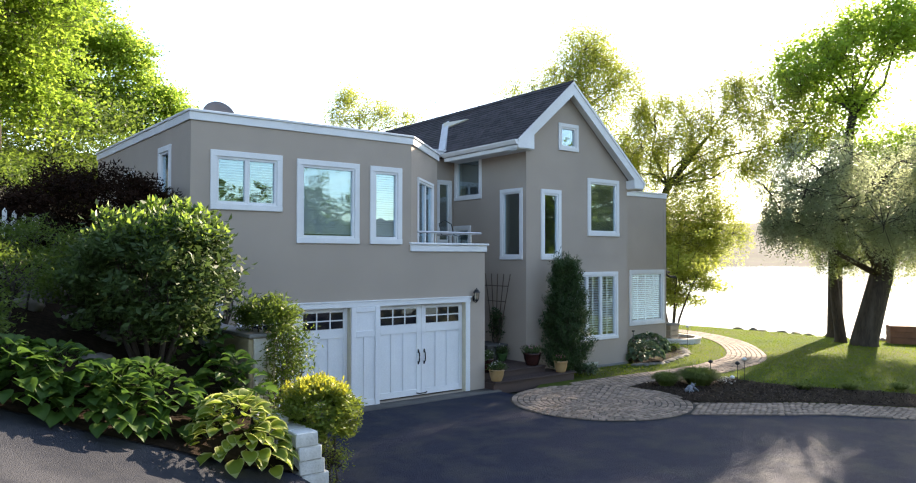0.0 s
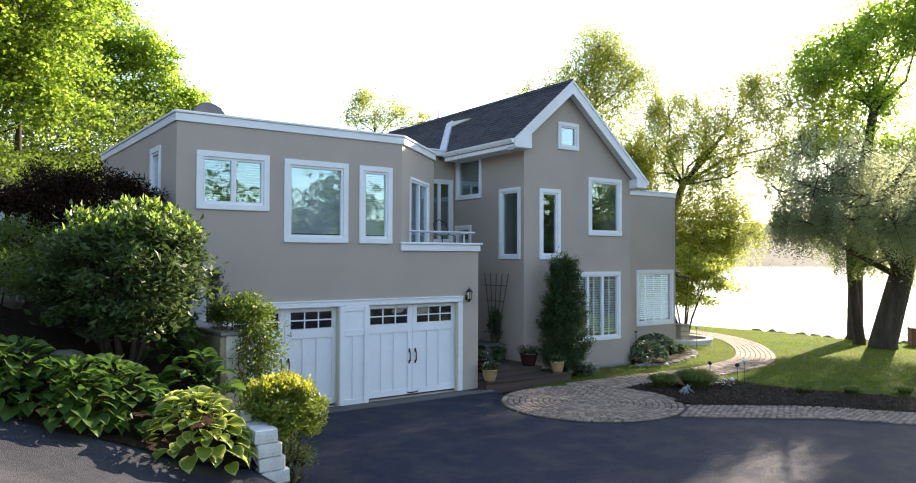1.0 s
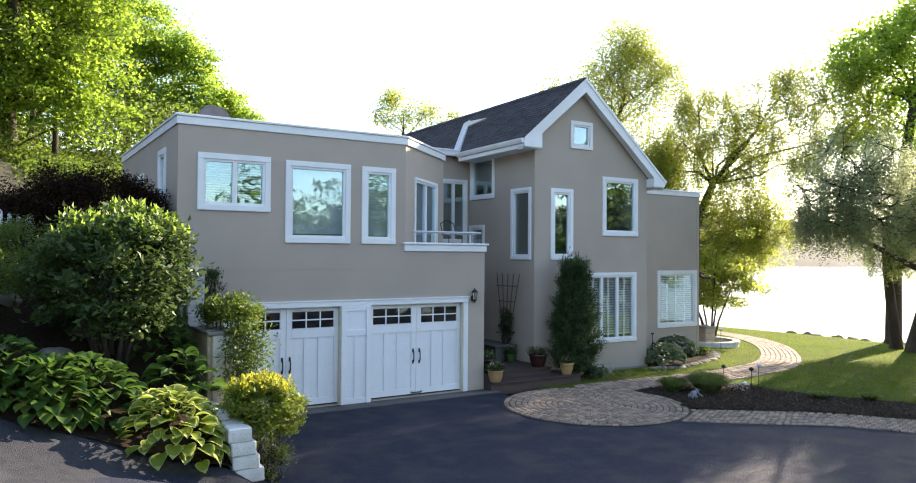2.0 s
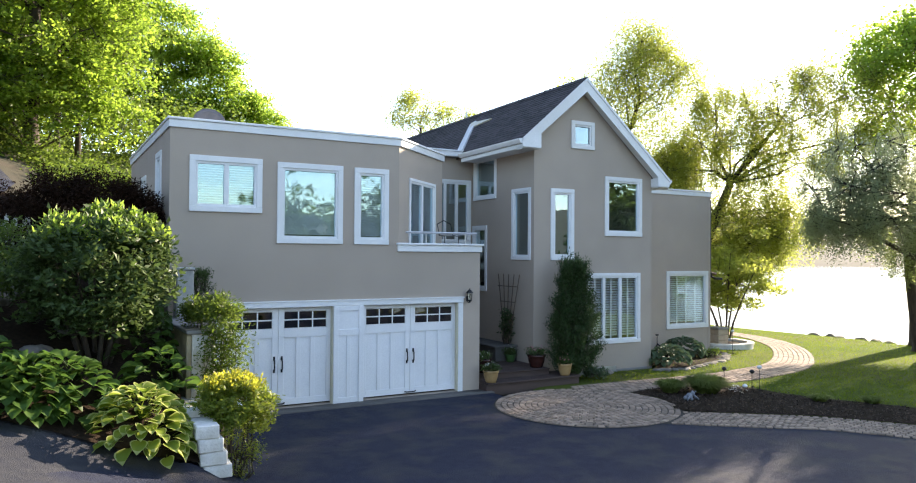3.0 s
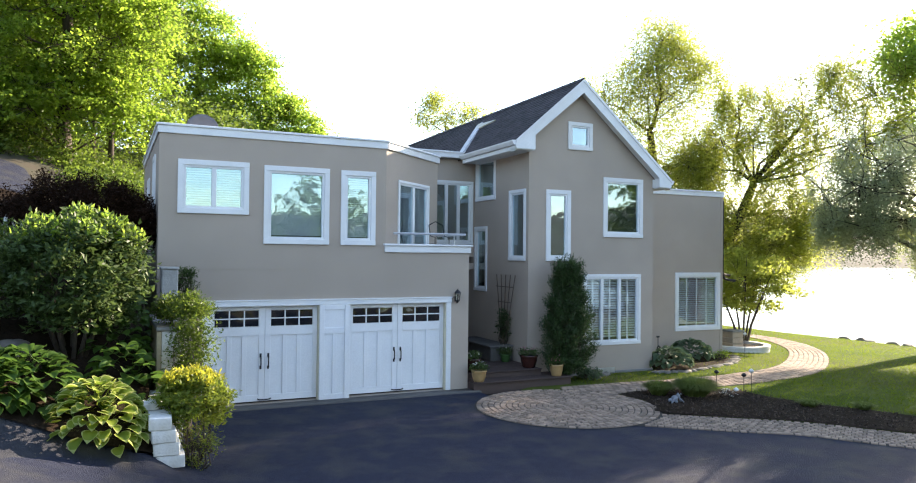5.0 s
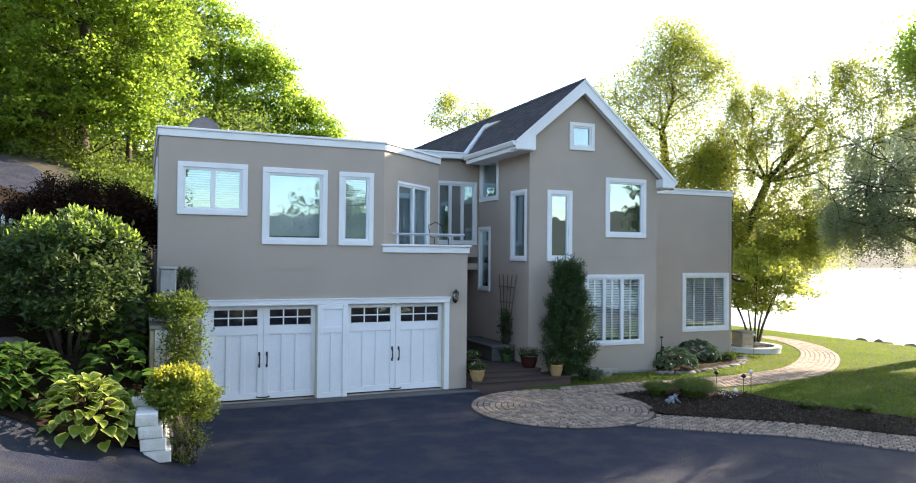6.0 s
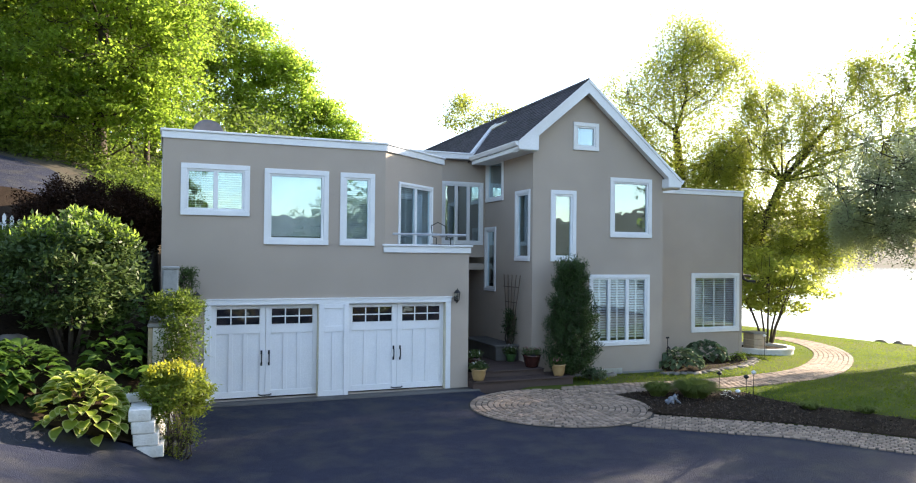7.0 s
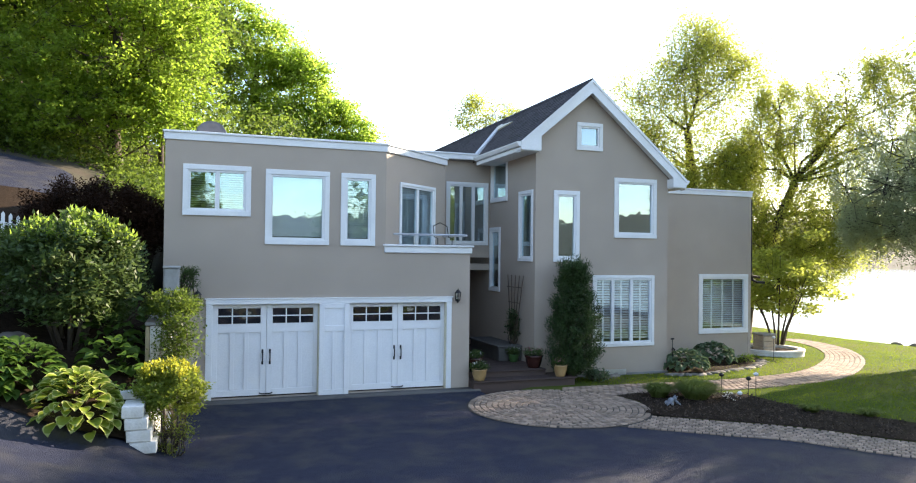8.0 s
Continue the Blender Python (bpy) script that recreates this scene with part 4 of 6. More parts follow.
def wall_lantern(x, y, z):
    lan = thing("wall_lantern", (x, y, z), "black metal coach lantern with clear panes on the wall", "lamp", "coach lanterns")
    bm = bmesh.new()
    lathe(bm, [(0.02, 0.30), (0.05, 0.285), (0.115, 0.20), (0.12, 0.185), (0.09, 0.18)], 8)
    lathe(bm, [(0.012, 0.34), (0.022, 0.32), (0.012, 0.30)], 8)
    part("cap", bm, BLACK, lan)
    bm = bmesh.new()
    lathe(bm, [(0.055, -0.09), (0.075, -0.06), (0.075, -0.045)], 8)
    lathe(bm, [(0.015, -0.14), (0.03, -0.11), (0.05, -0.09)], 8)
    for k in range(6):
        a = 6.2832 * k / 6
        p, q = Vector((0.07 * math.cos(a), 0.07 * math.sin(a), -0.05)), Vector((0.092 * math.cos(a), 0.092 * math.sin(a), 0.185))
        tube(bm, [p, q], [0.008, 0.008], 5)
    part("cage", bm, BLACK, lan)
    bm = bmesh.new()
    lathe(bm, [(0.062, -0.045), (0.084, 0.18)], 6)
    g = part("glass", bm, glazing("lantern_glass", 0.1, (0.8, 0.82, 0.8), 0.05), lan)
    g.visible_shadow = False
    bm = bmesh.new()
    tube(bm, [Vector((0, 0.14, -0.02)), Vector((0, 0.13, -0.12)), Vector((0, 0.04, -0.15)), Vector((0, 0, -0.12))], [0.02, 0.014, 0.014, 0.014], 6)
    box(bm, -0.05, 0.125, -0.1, 0.05, 0.15, 0.08, 0.008)
    part("bracket", bm, BLACK, lan)
    lan.scale = (0.78, 0.78, 0.74)
    return lan


wall_lantern(12.03, GY - 0.116, 2.27)
wall_lantern(5.74, GY - 0.116, 2.27)

# satellite dish on the garage roof
dish = thing("satellite_dish", (6.0, 15.5, 5.8), "dark grey satellite dish on the flat roof", "antenna")
bm = bmesh.new()
M = Matrix.Translation((0, 0, 0.46)) @ Matrix.Rotation(radians(72), 4, "X")
lathe(bm, [(0.02, 0.0), (0.15, 0.012), (0.28, 0.05), (0.36, 0.09), (0.365, 0.075), (0.28, 0.03), (0.15, -0.01)], 28)
bmesh.ops.transform(bm, matrix=M, verts=bm.verts)
part("reflector", bm, DISH, dish, smooth=True)
bm = bmesh.new()
tube(bm, [Vector((0, 0.1, 0)), Vector((0, 0.1, 0.45))], [0.03, 0.03], 8)
tube(bm, [Vector((0, 0.05, 0.2)), Vector((0, -0.4, 0.2)), Vector((0, -0.45, 0.35))], [0.015, 0.015, 0.03], 6)
part("mast", bm, STEEL, dish)

# ---- trees ----
def tree(name, at, height, trunk_r, crown_c, crown_r, limbs, twigs, count, size, leaf_mat, bark, label, seed, aspect=0.6, spread=0.8, lean=(0, 0), hang=0.0, droop=0.3, fork=0.35, group="", extra=(), leaf_label=""):
    """Tapered trunk, limbs that reach into the crown, twigs with clumps of leaves. crown_c is relative to the base."""
    rng = np.random.default_rng(seed)
    th = thing(name, at, label, "tree", group)
    C, R = np.array(crown_c, float), np.array(crown_r, float)
    bm = bmesh.new()
    top = Vector((C[0] * 0.8 + lean[0], C[1] * 0.8 + lean[1], max(height * fork, C[2] - R[2] * 0.25)))
    trunk = [Vector((0, 0, -0.4))]
    for i in range(1, 7):
        t = i / 6
        w = 0.10 * trunk_r * 6 * math.sin(t * 3.1)
        trunk.append(Vector((top.x * t ** 1.3 + w * math.sin(seed + t * 5), top.y * t ** 1.3 + w * math.cos(seed * 2 + t * 4), top.z * t)))
    tube(bm, trunk, [trunk_r * (1.45 if i == 0 else 1.0 - 0.45 * i / 6) for i in range(7)], 10)
    tips = []
    ends = []
    for i in range(limbs):
        u = rng.normal(size=3)
        u /= np.linalg.norm(u)
        u[2] = abs(u[2]) * 1.25 - 0.45
        e = C + u * R * rng.uniform(0.55, 0.92)
        ends.append(e)
    for e in list(ends) + [np.array(x, float) for x in extra]:
        s = trunk[int(rng.integers(3, 7))]
        e = Vector(e)
        bend = (e - s).length
        mid = s.lerp(e, 0.5) + Vector((0, 0, bend * rng.uniform(-0.05, 0.2))) + Vector(rng.normal(size=3) * 0.10 * bend)
        q = [s.lerp(mid, 0.5) + Vector(rng.normal(size=3) * 0.12), mid, mid.lerp(e, 0.55) + Vector(rng.normal(size=3) * 0.2), e]
        r0 = trunk_r * rng.uniform(0.16, 0.34)
        tube(bm, [s] + q, [r0, r0 * 0.8, r0 * 0.6, r0 * 0.38, r0 * 0.12], 6)
        for k in range(twigs):
            t = rng.uniform(0.35, 1.0)
            b = q[1].lerp(e, (t - 0.35) / 0.65) if t < 1 else e
            o = rng.normal(size=3) * R * 0.36
            g = Vector((b.x + o[0], b.y + o[1], b.z + o[2] * 0.8 + 0.1))
            dv = (np.array(g) - C) / R
            ln = np.linalg.norm(dv)
            if ln > 1.08:
                g = Vector(C + dv / ln * R * 1.05)
            mm = b.lerp(g, 0.5) + Vector(rng.normal(size=3) * 0.1)
            tube(bm, [b, mm, g], [r0 * 0.16, r0 * 0.09, 0.005], 4)
            tips.append(tuple(g))
            tips.append(tuple(mm.lerp(g, 0.3)))
        tips.append(tuple(e))
    part("trunk", bm, bark, th, smooth=True)
    sp = np.array([spread, spread, spread * 0.5]) * (0.6 + 0.8 * rng.random((len(tips), 1)))
    leaves("crown", tips, sp, count, size, leaf_mat, th, rng, aspect, droop, hang=hang, label=leaf_label)
    return th


def zl(x, y):
    return land(x, y)


def lobed_tree(name, base, stem, trunk_r, lobes, twigs, count, size, leaf_mat, bark, label, seed, aspect=0.6, pad=0.45, flat=0.4, hang=0.0, droop=0.3, group="", tumble=1.8):
    """A tree whose limbs each carry one mass of the crown. stem: trunk points; lobes: (x, y, z, radius), all in the world."""
    rng = np.random.default_rng(seed)
    o = Vector(base)
    th = thing(name, base, label, "tree", group)
    bm = bmesh.new()
    trunk = [Vector((0, 0, -0.5)), Vector((0, 0, 0.25))] + [Vector(p) - o for p in stem]
    n = len(trunk) - 1
    tube(bm, trunk, [trunk_r * (1.5 if i == 0 else 1.15 - 0.6 * i / n) for i in range(n + 1)], 12)
    tips, room = [], []
    for lx, ly, lz, r in lobes:
        c = Vector((lx, ly, lz)) - o
        low = [p for p in trunk[1:] if p.z < c.z - 0.15 * (c.xy - p.xy).length]
        s = low[-1] if low else trunk[-1]
        far = (c - s).length
        m1 = s.lerp(c, 0.35) + Vector((rng.normal() * 0.07, rng.normal() * 0.07, rng.uniform(-0.02, 0.12))) * far
        m2 = s.lerp(c, 0.7) + Vector((rng.normal() * 0.06, rng.normal() * 0.06, rng.uniform(0.0, 0.08))) * far
        r0 = min(trunk_r * rng.uniform(0.15, 0.3), 0.012 * far + 0.04)
        tube(bm, [s, m1, m2, c], [r0, r0 * 0.7, r0 * 0.42, r0 * 0.22], 7)
        forks = []
        for k in range(6):
            u = rng.normal(size=3)
            u /= np.linalg.norm(u)
            e = c + Vector((u[0] * r, u[1] * r, u[2] * r * 0.8)) * rng.uniform(0.5, 0.8)
            q = m2.lerp(c, rng.random())
            w = q.lerp(e, 0.5) + Vector(rng.normal(size=3) * 0.1 * r)
            tube(bm, [q, w, e], [r0 * 0.3, r0 * 0.2, r0 * 0.1], 5)
            forks.append(e)
        for k in range(twigs):
            u = rng.normal(size=3)
            u /= np.linalg.norm(u)
            rad = r * rng.uniform(0.1, 1.0) ** 0.45 * rng.choice((1.0, 1.2, 1.5))
            g = c + Vector((u[0] * rad, u[1] * rad, u[2] * rad * 0.85))
            f = min(forks, key=lambda v: (v - g).length)
            mm = f.lerp(g, 0.55) + Vector(rng.normal(size=3) * 0.06 * r)
            tube(bm, [f, mm, g], [r0 * 0.09, 0.012, 0.004], 4)
            tips += [tuple(g), tuple(mm.lerp(g, 0.4))]
            room += [1.0, 0.8]
    part("trunk", bm, bark, th, smooth=True)
    sp = np.array([pad, pad, pad * flat]) * (np.array(room)[:, None] * (0.55 + 0.9 * rng.random((len(tips), 1))))
    leaves("crown", tips, sp, count, size, leaf_mat, th, rng, aspect, droop, hang=hang, tumble=tumble)
    return th


def dome(c, r, n, size, seed):
    """Masses of a full crown: on and in an ellipsoid."""
    g = random.Random(seed)
    out = []
    for i in range(n):
        z = 1 - 2 * (i + 0.5) / n
        a = i * 2.39996 + g.uniform(-0.3, 0.3)
        q = math.sqrt(1 - z * z)
        k = g.uniform(0.55, 0.95)
        out.append((c[0] + r[0] * q * math.cos(a) * k, c[1] + r[1] * q * math.sin(a) * k, c[2] + r[2] * z * k, size * g.uniform(0.75, 1.2)))
    return out


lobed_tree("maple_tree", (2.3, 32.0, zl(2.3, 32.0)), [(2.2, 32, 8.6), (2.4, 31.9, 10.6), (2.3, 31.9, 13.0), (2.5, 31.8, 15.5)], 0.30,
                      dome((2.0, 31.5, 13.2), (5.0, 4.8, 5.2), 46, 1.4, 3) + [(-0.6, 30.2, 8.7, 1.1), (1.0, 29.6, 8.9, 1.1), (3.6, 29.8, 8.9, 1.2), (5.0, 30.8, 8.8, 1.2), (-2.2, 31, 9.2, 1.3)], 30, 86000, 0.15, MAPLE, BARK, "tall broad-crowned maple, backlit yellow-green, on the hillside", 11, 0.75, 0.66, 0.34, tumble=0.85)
lobed_tree("maple_tree", (9.8, 57.5, zl(9.8, 57.5)), [(9.8, 57.5, 13), (10, 57, 16), (10.2, 57, 19)], 0.33,
           [(9.7, 56.6, 17.8, 2.2), (10.9, 55.7, 20.3, 2.0), (12.0, 56.9, 15.6, 2.2), (8.4, 55.7, 21.6, 2.2), (9.6, 57.5, 14.8, 2.2), (7.2, 57, 18.8, 2.2), (7.0, 57.0, 15.6, 2.2), (12.0, 56.6, 18.2, 1.9), (11.5, 57, 13.4, 1.9), (6.5, 56.5, 22.8, 2.2)], 40, 40000, 0.20, MAPLEGOLD, BARK, "tall maple behind the garage on the slope", 12, 0.75, 1.0, 0.4, tumble=0.9)
lobed_tree("maple_tree", (15.2, 57.8, zl(15.2, 57.8)), [(15.2, 57.6, 11), (15.2, 57.2, 13), (15, 57, 16)], 0.28,
           [(14.4, 56.1, 17.2, 1.7), (15.5, 56.6, 14.8, 1.9), (18.3, 56.2, 13.4, 1.5), (17.0, 56.5, 12.0, 1.8), (13.4, 56.2, 18.4, 1.5), (13.8, 57, 14.0, 1.9), (16.9, 56.3, 14.9, 1.3), (19.4, 57, 11.6, 1.6), (14.5, 57, 12.2, 1.8)], 40, 32000, 0.20, MAPLEGOLD, BARK, "slighter maple lower on the wooded slope", 14, 0.75, 0.95, 0.4, tumble=0.9)
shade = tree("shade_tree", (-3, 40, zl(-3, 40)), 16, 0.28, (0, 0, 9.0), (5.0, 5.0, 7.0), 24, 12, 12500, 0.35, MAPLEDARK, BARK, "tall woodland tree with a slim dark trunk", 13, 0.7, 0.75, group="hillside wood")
for x, y, a in ((-9, 44, 30), (-14, 37, 80), (-20, 46, 140), (4, 52, 200), (-4, 56, 260), (-13, 58, 310), (-26, 34, 20), (-9, 33, 100), (-22, 60, 170), (-2, 72, 90), (-18, 24, 220), (-32, 50, 280), (-12, 80, 10), (-6, 38, 50), (0, 46, 150), (1, 60, 20)):
    copy_thing(shade, pose(x, y, zl(x, y) - 0.1, 0, 0, a))
slim = tree("slim_tree", (-1.5, 36.5, zl(-1.5, 36.5)), 13, 0.13, (0.2, 0, 9.5), (1.9, 1.9, 3.6), 9, 10, 5000, 0.22, MAPLEDARK, BARK, "slim straight trunk with a small high crown", 15, 0.7, 0.6, group="woodland edge stems")
for x, y, a in ((-0.3, 39, 40), (0.6, 36.0, 90), (-2.6, 38.0, 120), (-3.4, 35.4, 200), (-4.6, 37.5, 250), (-0.8, 42, 300), (1.4, 41, 10), (-5.6, 34.6, 70), (-6.8, 36.8, 160), (3.2, 38, 210), (4.0, 35.5, 330), (-2.0, 33.6, 280)):
    copy_thing(slim, pose(x, y, zl(x, y) - 0.1, 0, 0, a))
lobed_tree("locust_tree", (28.6, 26.0, zl(28.6, 26.0)), [(28.5, 26.0, 3.0), (28.3, 25.8, 5.5), (28.0, 25.6, 7.6), (27.6, 25.4, 9.4)], 0.30,
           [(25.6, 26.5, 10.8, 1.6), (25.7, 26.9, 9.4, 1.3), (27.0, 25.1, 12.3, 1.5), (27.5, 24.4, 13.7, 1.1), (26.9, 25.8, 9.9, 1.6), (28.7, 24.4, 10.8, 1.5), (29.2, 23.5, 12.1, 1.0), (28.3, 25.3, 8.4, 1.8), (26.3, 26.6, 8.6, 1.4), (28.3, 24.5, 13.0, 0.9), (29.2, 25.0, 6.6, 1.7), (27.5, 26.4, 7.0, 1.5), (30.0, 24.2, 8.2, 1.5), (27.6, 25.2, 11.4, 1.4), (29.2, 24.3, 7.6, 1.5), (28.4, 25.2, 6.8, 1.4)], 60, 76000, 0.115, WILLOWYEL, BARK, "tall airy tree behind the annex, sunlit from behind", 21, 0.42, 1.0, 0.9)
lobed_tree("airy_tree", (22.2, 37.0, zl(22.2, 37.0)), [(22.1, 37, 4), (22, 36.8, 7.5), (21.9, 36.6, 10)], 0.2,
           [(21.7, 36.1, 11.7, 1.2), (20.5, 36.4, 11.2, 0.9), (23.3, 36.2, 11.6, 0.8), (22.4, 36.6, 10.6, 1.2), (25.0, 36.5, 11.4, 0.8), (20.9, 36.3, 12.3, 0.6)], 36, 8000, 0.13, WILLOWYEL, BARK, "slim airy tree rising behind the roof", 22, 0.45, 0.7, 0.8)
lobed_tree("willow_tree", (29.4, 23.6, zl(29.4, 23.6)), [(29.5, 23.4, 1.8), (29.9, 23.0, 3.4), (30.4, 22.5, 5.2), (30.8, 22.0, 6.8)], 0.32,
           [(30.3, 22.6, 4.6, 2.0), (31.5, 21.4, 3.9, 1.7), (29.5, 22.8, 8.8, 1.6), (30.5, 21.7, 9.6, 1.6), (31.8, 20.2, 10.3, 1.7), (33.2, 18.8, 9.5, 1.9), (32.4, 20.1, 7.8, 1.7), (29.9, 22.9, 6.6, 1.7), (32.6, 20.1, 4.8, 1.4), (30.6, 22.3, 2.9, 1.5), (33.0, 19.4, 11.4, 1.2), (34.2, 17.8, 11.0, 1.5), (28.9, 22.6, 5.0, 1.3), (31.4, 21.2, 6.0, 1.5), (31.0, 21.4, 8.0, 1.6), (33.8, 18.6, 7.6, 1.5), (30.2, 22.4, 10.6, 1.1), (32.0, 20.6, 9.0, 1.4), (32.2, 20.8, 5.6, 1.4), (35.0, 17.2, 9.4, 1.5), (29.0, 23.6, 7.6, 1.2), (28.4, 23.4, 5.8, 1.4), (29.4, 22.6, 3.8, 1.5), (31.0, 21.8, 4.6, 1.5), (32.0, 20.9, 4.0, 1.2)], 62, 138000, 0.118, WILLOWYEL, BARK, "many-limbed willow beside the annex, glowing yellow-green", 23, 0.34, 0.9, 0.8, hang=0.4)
lobed_tree("weeping_willow", (33.2, 13.9, zl(33.2, 13.9)), [(33.35, 13.6, 1.2), (33.55, 13.35, 2.5), (33.6, 13.2, 3.6), (32.6, 13.0, 4.6), (30.5, 12.5, 5.0), (28.0, 11.8, 5.2)], 0.50,
           [(24.3, 12.4, 5.4, 1.1), (24.6, 11.7, 6.3, 1.3), (24.9, 11.3, 5.0, 1.2), (25.9, 8.7, 6.5, 0.8), (24.7, 11.9, 4.6, 0.9), (25.8, 9.5, 4.6, 1.2), (27.6, 10.4, 5.4, 1.4), (26.8, 8.8, 5.6, 1.3), (30.6, 12.0, 6.4, 1.4), (24.2, 12.8, 4.6, 0.6), (26.2, 10.2, 4.4, 0.9), (29.4, 10.2, 5.4, 1.3), (28.4, 9.0, 6.4, 1.3), (25.6, 11.2, 6.2, 1.1), (33.4, 13.0, 6.8, 1.5), (34.6, 12.0, 6.2, 1.5), (32.2, 14.0, 6.2, 1.3), (35.4, 10.6, 6.6, 1.6), (34.0, 10.0, 5.4, 1.4)], 84, 120000, 0.088, SILVER, BARK, "old weeping willow with a leaning trunk and grey-green hanging leaves", 24, 0.32, 0.6, 0.8, hang=0.6)
lobed_tree("weeping_willow", (33.9, 15.2, zl(33.9, 15.2)), [(33.7, 15.3, 1.4), (33.4, 15.3, 2.8), (33.1, 15.2, 4.2)], 0.24,
           [(33.0, 15.1, 3.9, 0.9), (33.6, 14.2, 3.9, 0.9), (32.6, 15.6, 4.8, 1.1), (34.1, 12.6, 3.6, 1.1), (34.5, 11.8, 4.4, 1.2), (35.2, 13.6, 5.8, 1.5), (35.0, 14.6, 5.0, 1.2), (34.8, 12.6, 7.0, 1.4), (36.0, 15.0, 6.4, 1.4), (35.4, 11.4, 5.4, 1.3)], 50, 52000, 0.10, WILLOW, BARK, "slender leaning willow stem with hanging leaves", 25, 0.3, 0.5, 0.6, hang=1.0)
bright = lobed_tree("maple_tree", (36.4, 16.6, zl(36.0, 16.6)), [(36.3, 16.5, 3), (36.3, 16.3, 5.5), (36.3, 16, 8), (36.2, 15.6, 10)], 0.34,
           [(35.3, 17.6, 11.4, 1.2), (35.7, 16.4, 12.1, 1.4), (36.1, 15.3, 12.7, 1.3), (36.6, 13.9, 13.1, 1.3), (36.3, 16.2, 10.0, 1.3), (36.6, 15.5, 10.8, 0.8), (37.6, 13.6, 8.5, 1.2), (37.1, 15.0, 8.3, 1.3), (35.9, 17.7, 8.8, 1.2), (36.2, 15.2, 14.2, 1.1), (36.6, 14.0, 14.5, 1.0), (36.0, 16.6, 13.4, 1.1), (35.5, 18.2, 12.8, 1.0), (36.6, 12.9, 13.8, 1.1)], 48, 27000, 0.16, MAPLEGOLD, BARK, "tall lakeside maple with bright backlit leaves", 26, 0.75, 0.85, 0.7)
sapling_rng = np.random.default_rng(4)
sap = thing("shrub_tree", (27.4, 19.4, zl(27.4, 19.4)), "multi-stemmed young tree in the round planter, bright green", "tree")
bm = bmesh.new()
tips = []
for k in range(7):
    a = k * 0.9 + 0.3
    e = Vector((1.5 * math.cos(a) * (0.5 + 0.5 * sapling_rng.random()), 1.4 * math.sin(a), 2.5 + sapling_rng.random() * 1.4))
    m1 = e * 0.5 + Vector((0, 0, 0.1))
    tube(bm, [Vector((0.1 * math.cos(a), 0.1 * math.sin(a), -0.2)), m1 * 0.55, m1 + Vector((0.06, 0.05, 0)), e], [0.05, 0.04, 0.028, 0.008], 6)
    for j in range(12):
        o = sapling_rng.normal(size=3) * np.array([0.8, 0.8, 0.55])
        g = e * (0.7 + 0.3 * sapling_rng.random()) + Vector(o)
        tube(bm, [m1.lerp(e, 0.5), (m1 + g) * 0.5 + Vector((0, 0, 0.1)), g], [0.014, 0.009, 0.004], 4)
        tips.append(tuple(g))
part("trunk", bm, BARK, sap, smooth=True)
leaves("crown", tips, (0.5, 0.5, 0.22), 8000, 0.15, WILLOWYEL, sap, sapling_rng, 0.6)
# the row of lakeside trees goes on along the shore
copy_thing(bright, pose(37.5, 2.0, zl(36, 2) - 1.0, 0, 0, 120))
copy_thing(bright, pose(39.5, 7.2, zl(36, 8) - 0.5, 0, 0, 60))
copy_thing(shade, pose(41.0, -9.0, zl(36, -9) - 3.5, 0, 0, 200))
# trees across the lane
for x, y, a, s in ((2.8, -26, 10, 3), (19.0, -26, 60, 6), (29.5, -30, 130, 4), (57, -30, 200, 3), (-14, -30, 330, 3), (60, -22, 90, 2), (70, -34, 40, 2)):
    copy_thing(shade, pose(x, y, zl(x, y) - s, 0, 0, a))

# ---- retaining wall of white blocks beside the court ----
ret = thing("retaining_wall", (0, 0, 0), "whitewashed block retaining wall stepping down from the garage", "wall")
block_me = {}


def block_mesh(w, d, h, mat, seed=0):
    key = (round(w, 3), round(d, 3), round(h, 3), mat.name, seed)
    if key not in block_me:
        bm = bmesh.new()
        box(bm, -w / 2, -d / 2, 0, w / 2, d / 2, h, 0.012)
        r = random.Random(seed + 3)
        for v in bm.verts:
            v.co += Vector((r.uniform(-1, 1), r.uniform(-1, 1), r.uniform(-0.5, 0.5))) * 0.006
        me = bpy.data.meshes.new("block")
        bm.to_mesh(me)
        bm.free()
        me.materials.append(mat)
        block_me[key] = me
    return block_me[key]


brng = random.Random(8)
# low stepped end by the drive: each course set back from the one below
for c in range(4):
    z = 0.23 + c * 0.19
    x0, x1 = 4.76 - 0.04 * c, 5.15 - 0.065 * c
    y = 8.84 - 0.015 * c
    first = True
    while y < 10.8:
        w = brng.choice((0.3, 0.4)) if first else 0.40
        o = new("block", block_mesh(x1 - x0, w, 0.186, BLOCKWHITE, c + 4 * first))
        o.parent = ret
        o.location = ((x0 + x1) / 2 + brng.uniform(-0.014, 0.014), y + w / 2, z)
        o.rotation_euler = (0, 0, brng.uniform(-0.03, 0.03))
        y += w + 0.006
        first = False
o = new("block", block_mesh(0.30, 0.36, 0.10, BLOCKWHITE, 1))
o.parent = ret
o.location = (4.66, 9.55, 0.99)
sv, sf = [], []
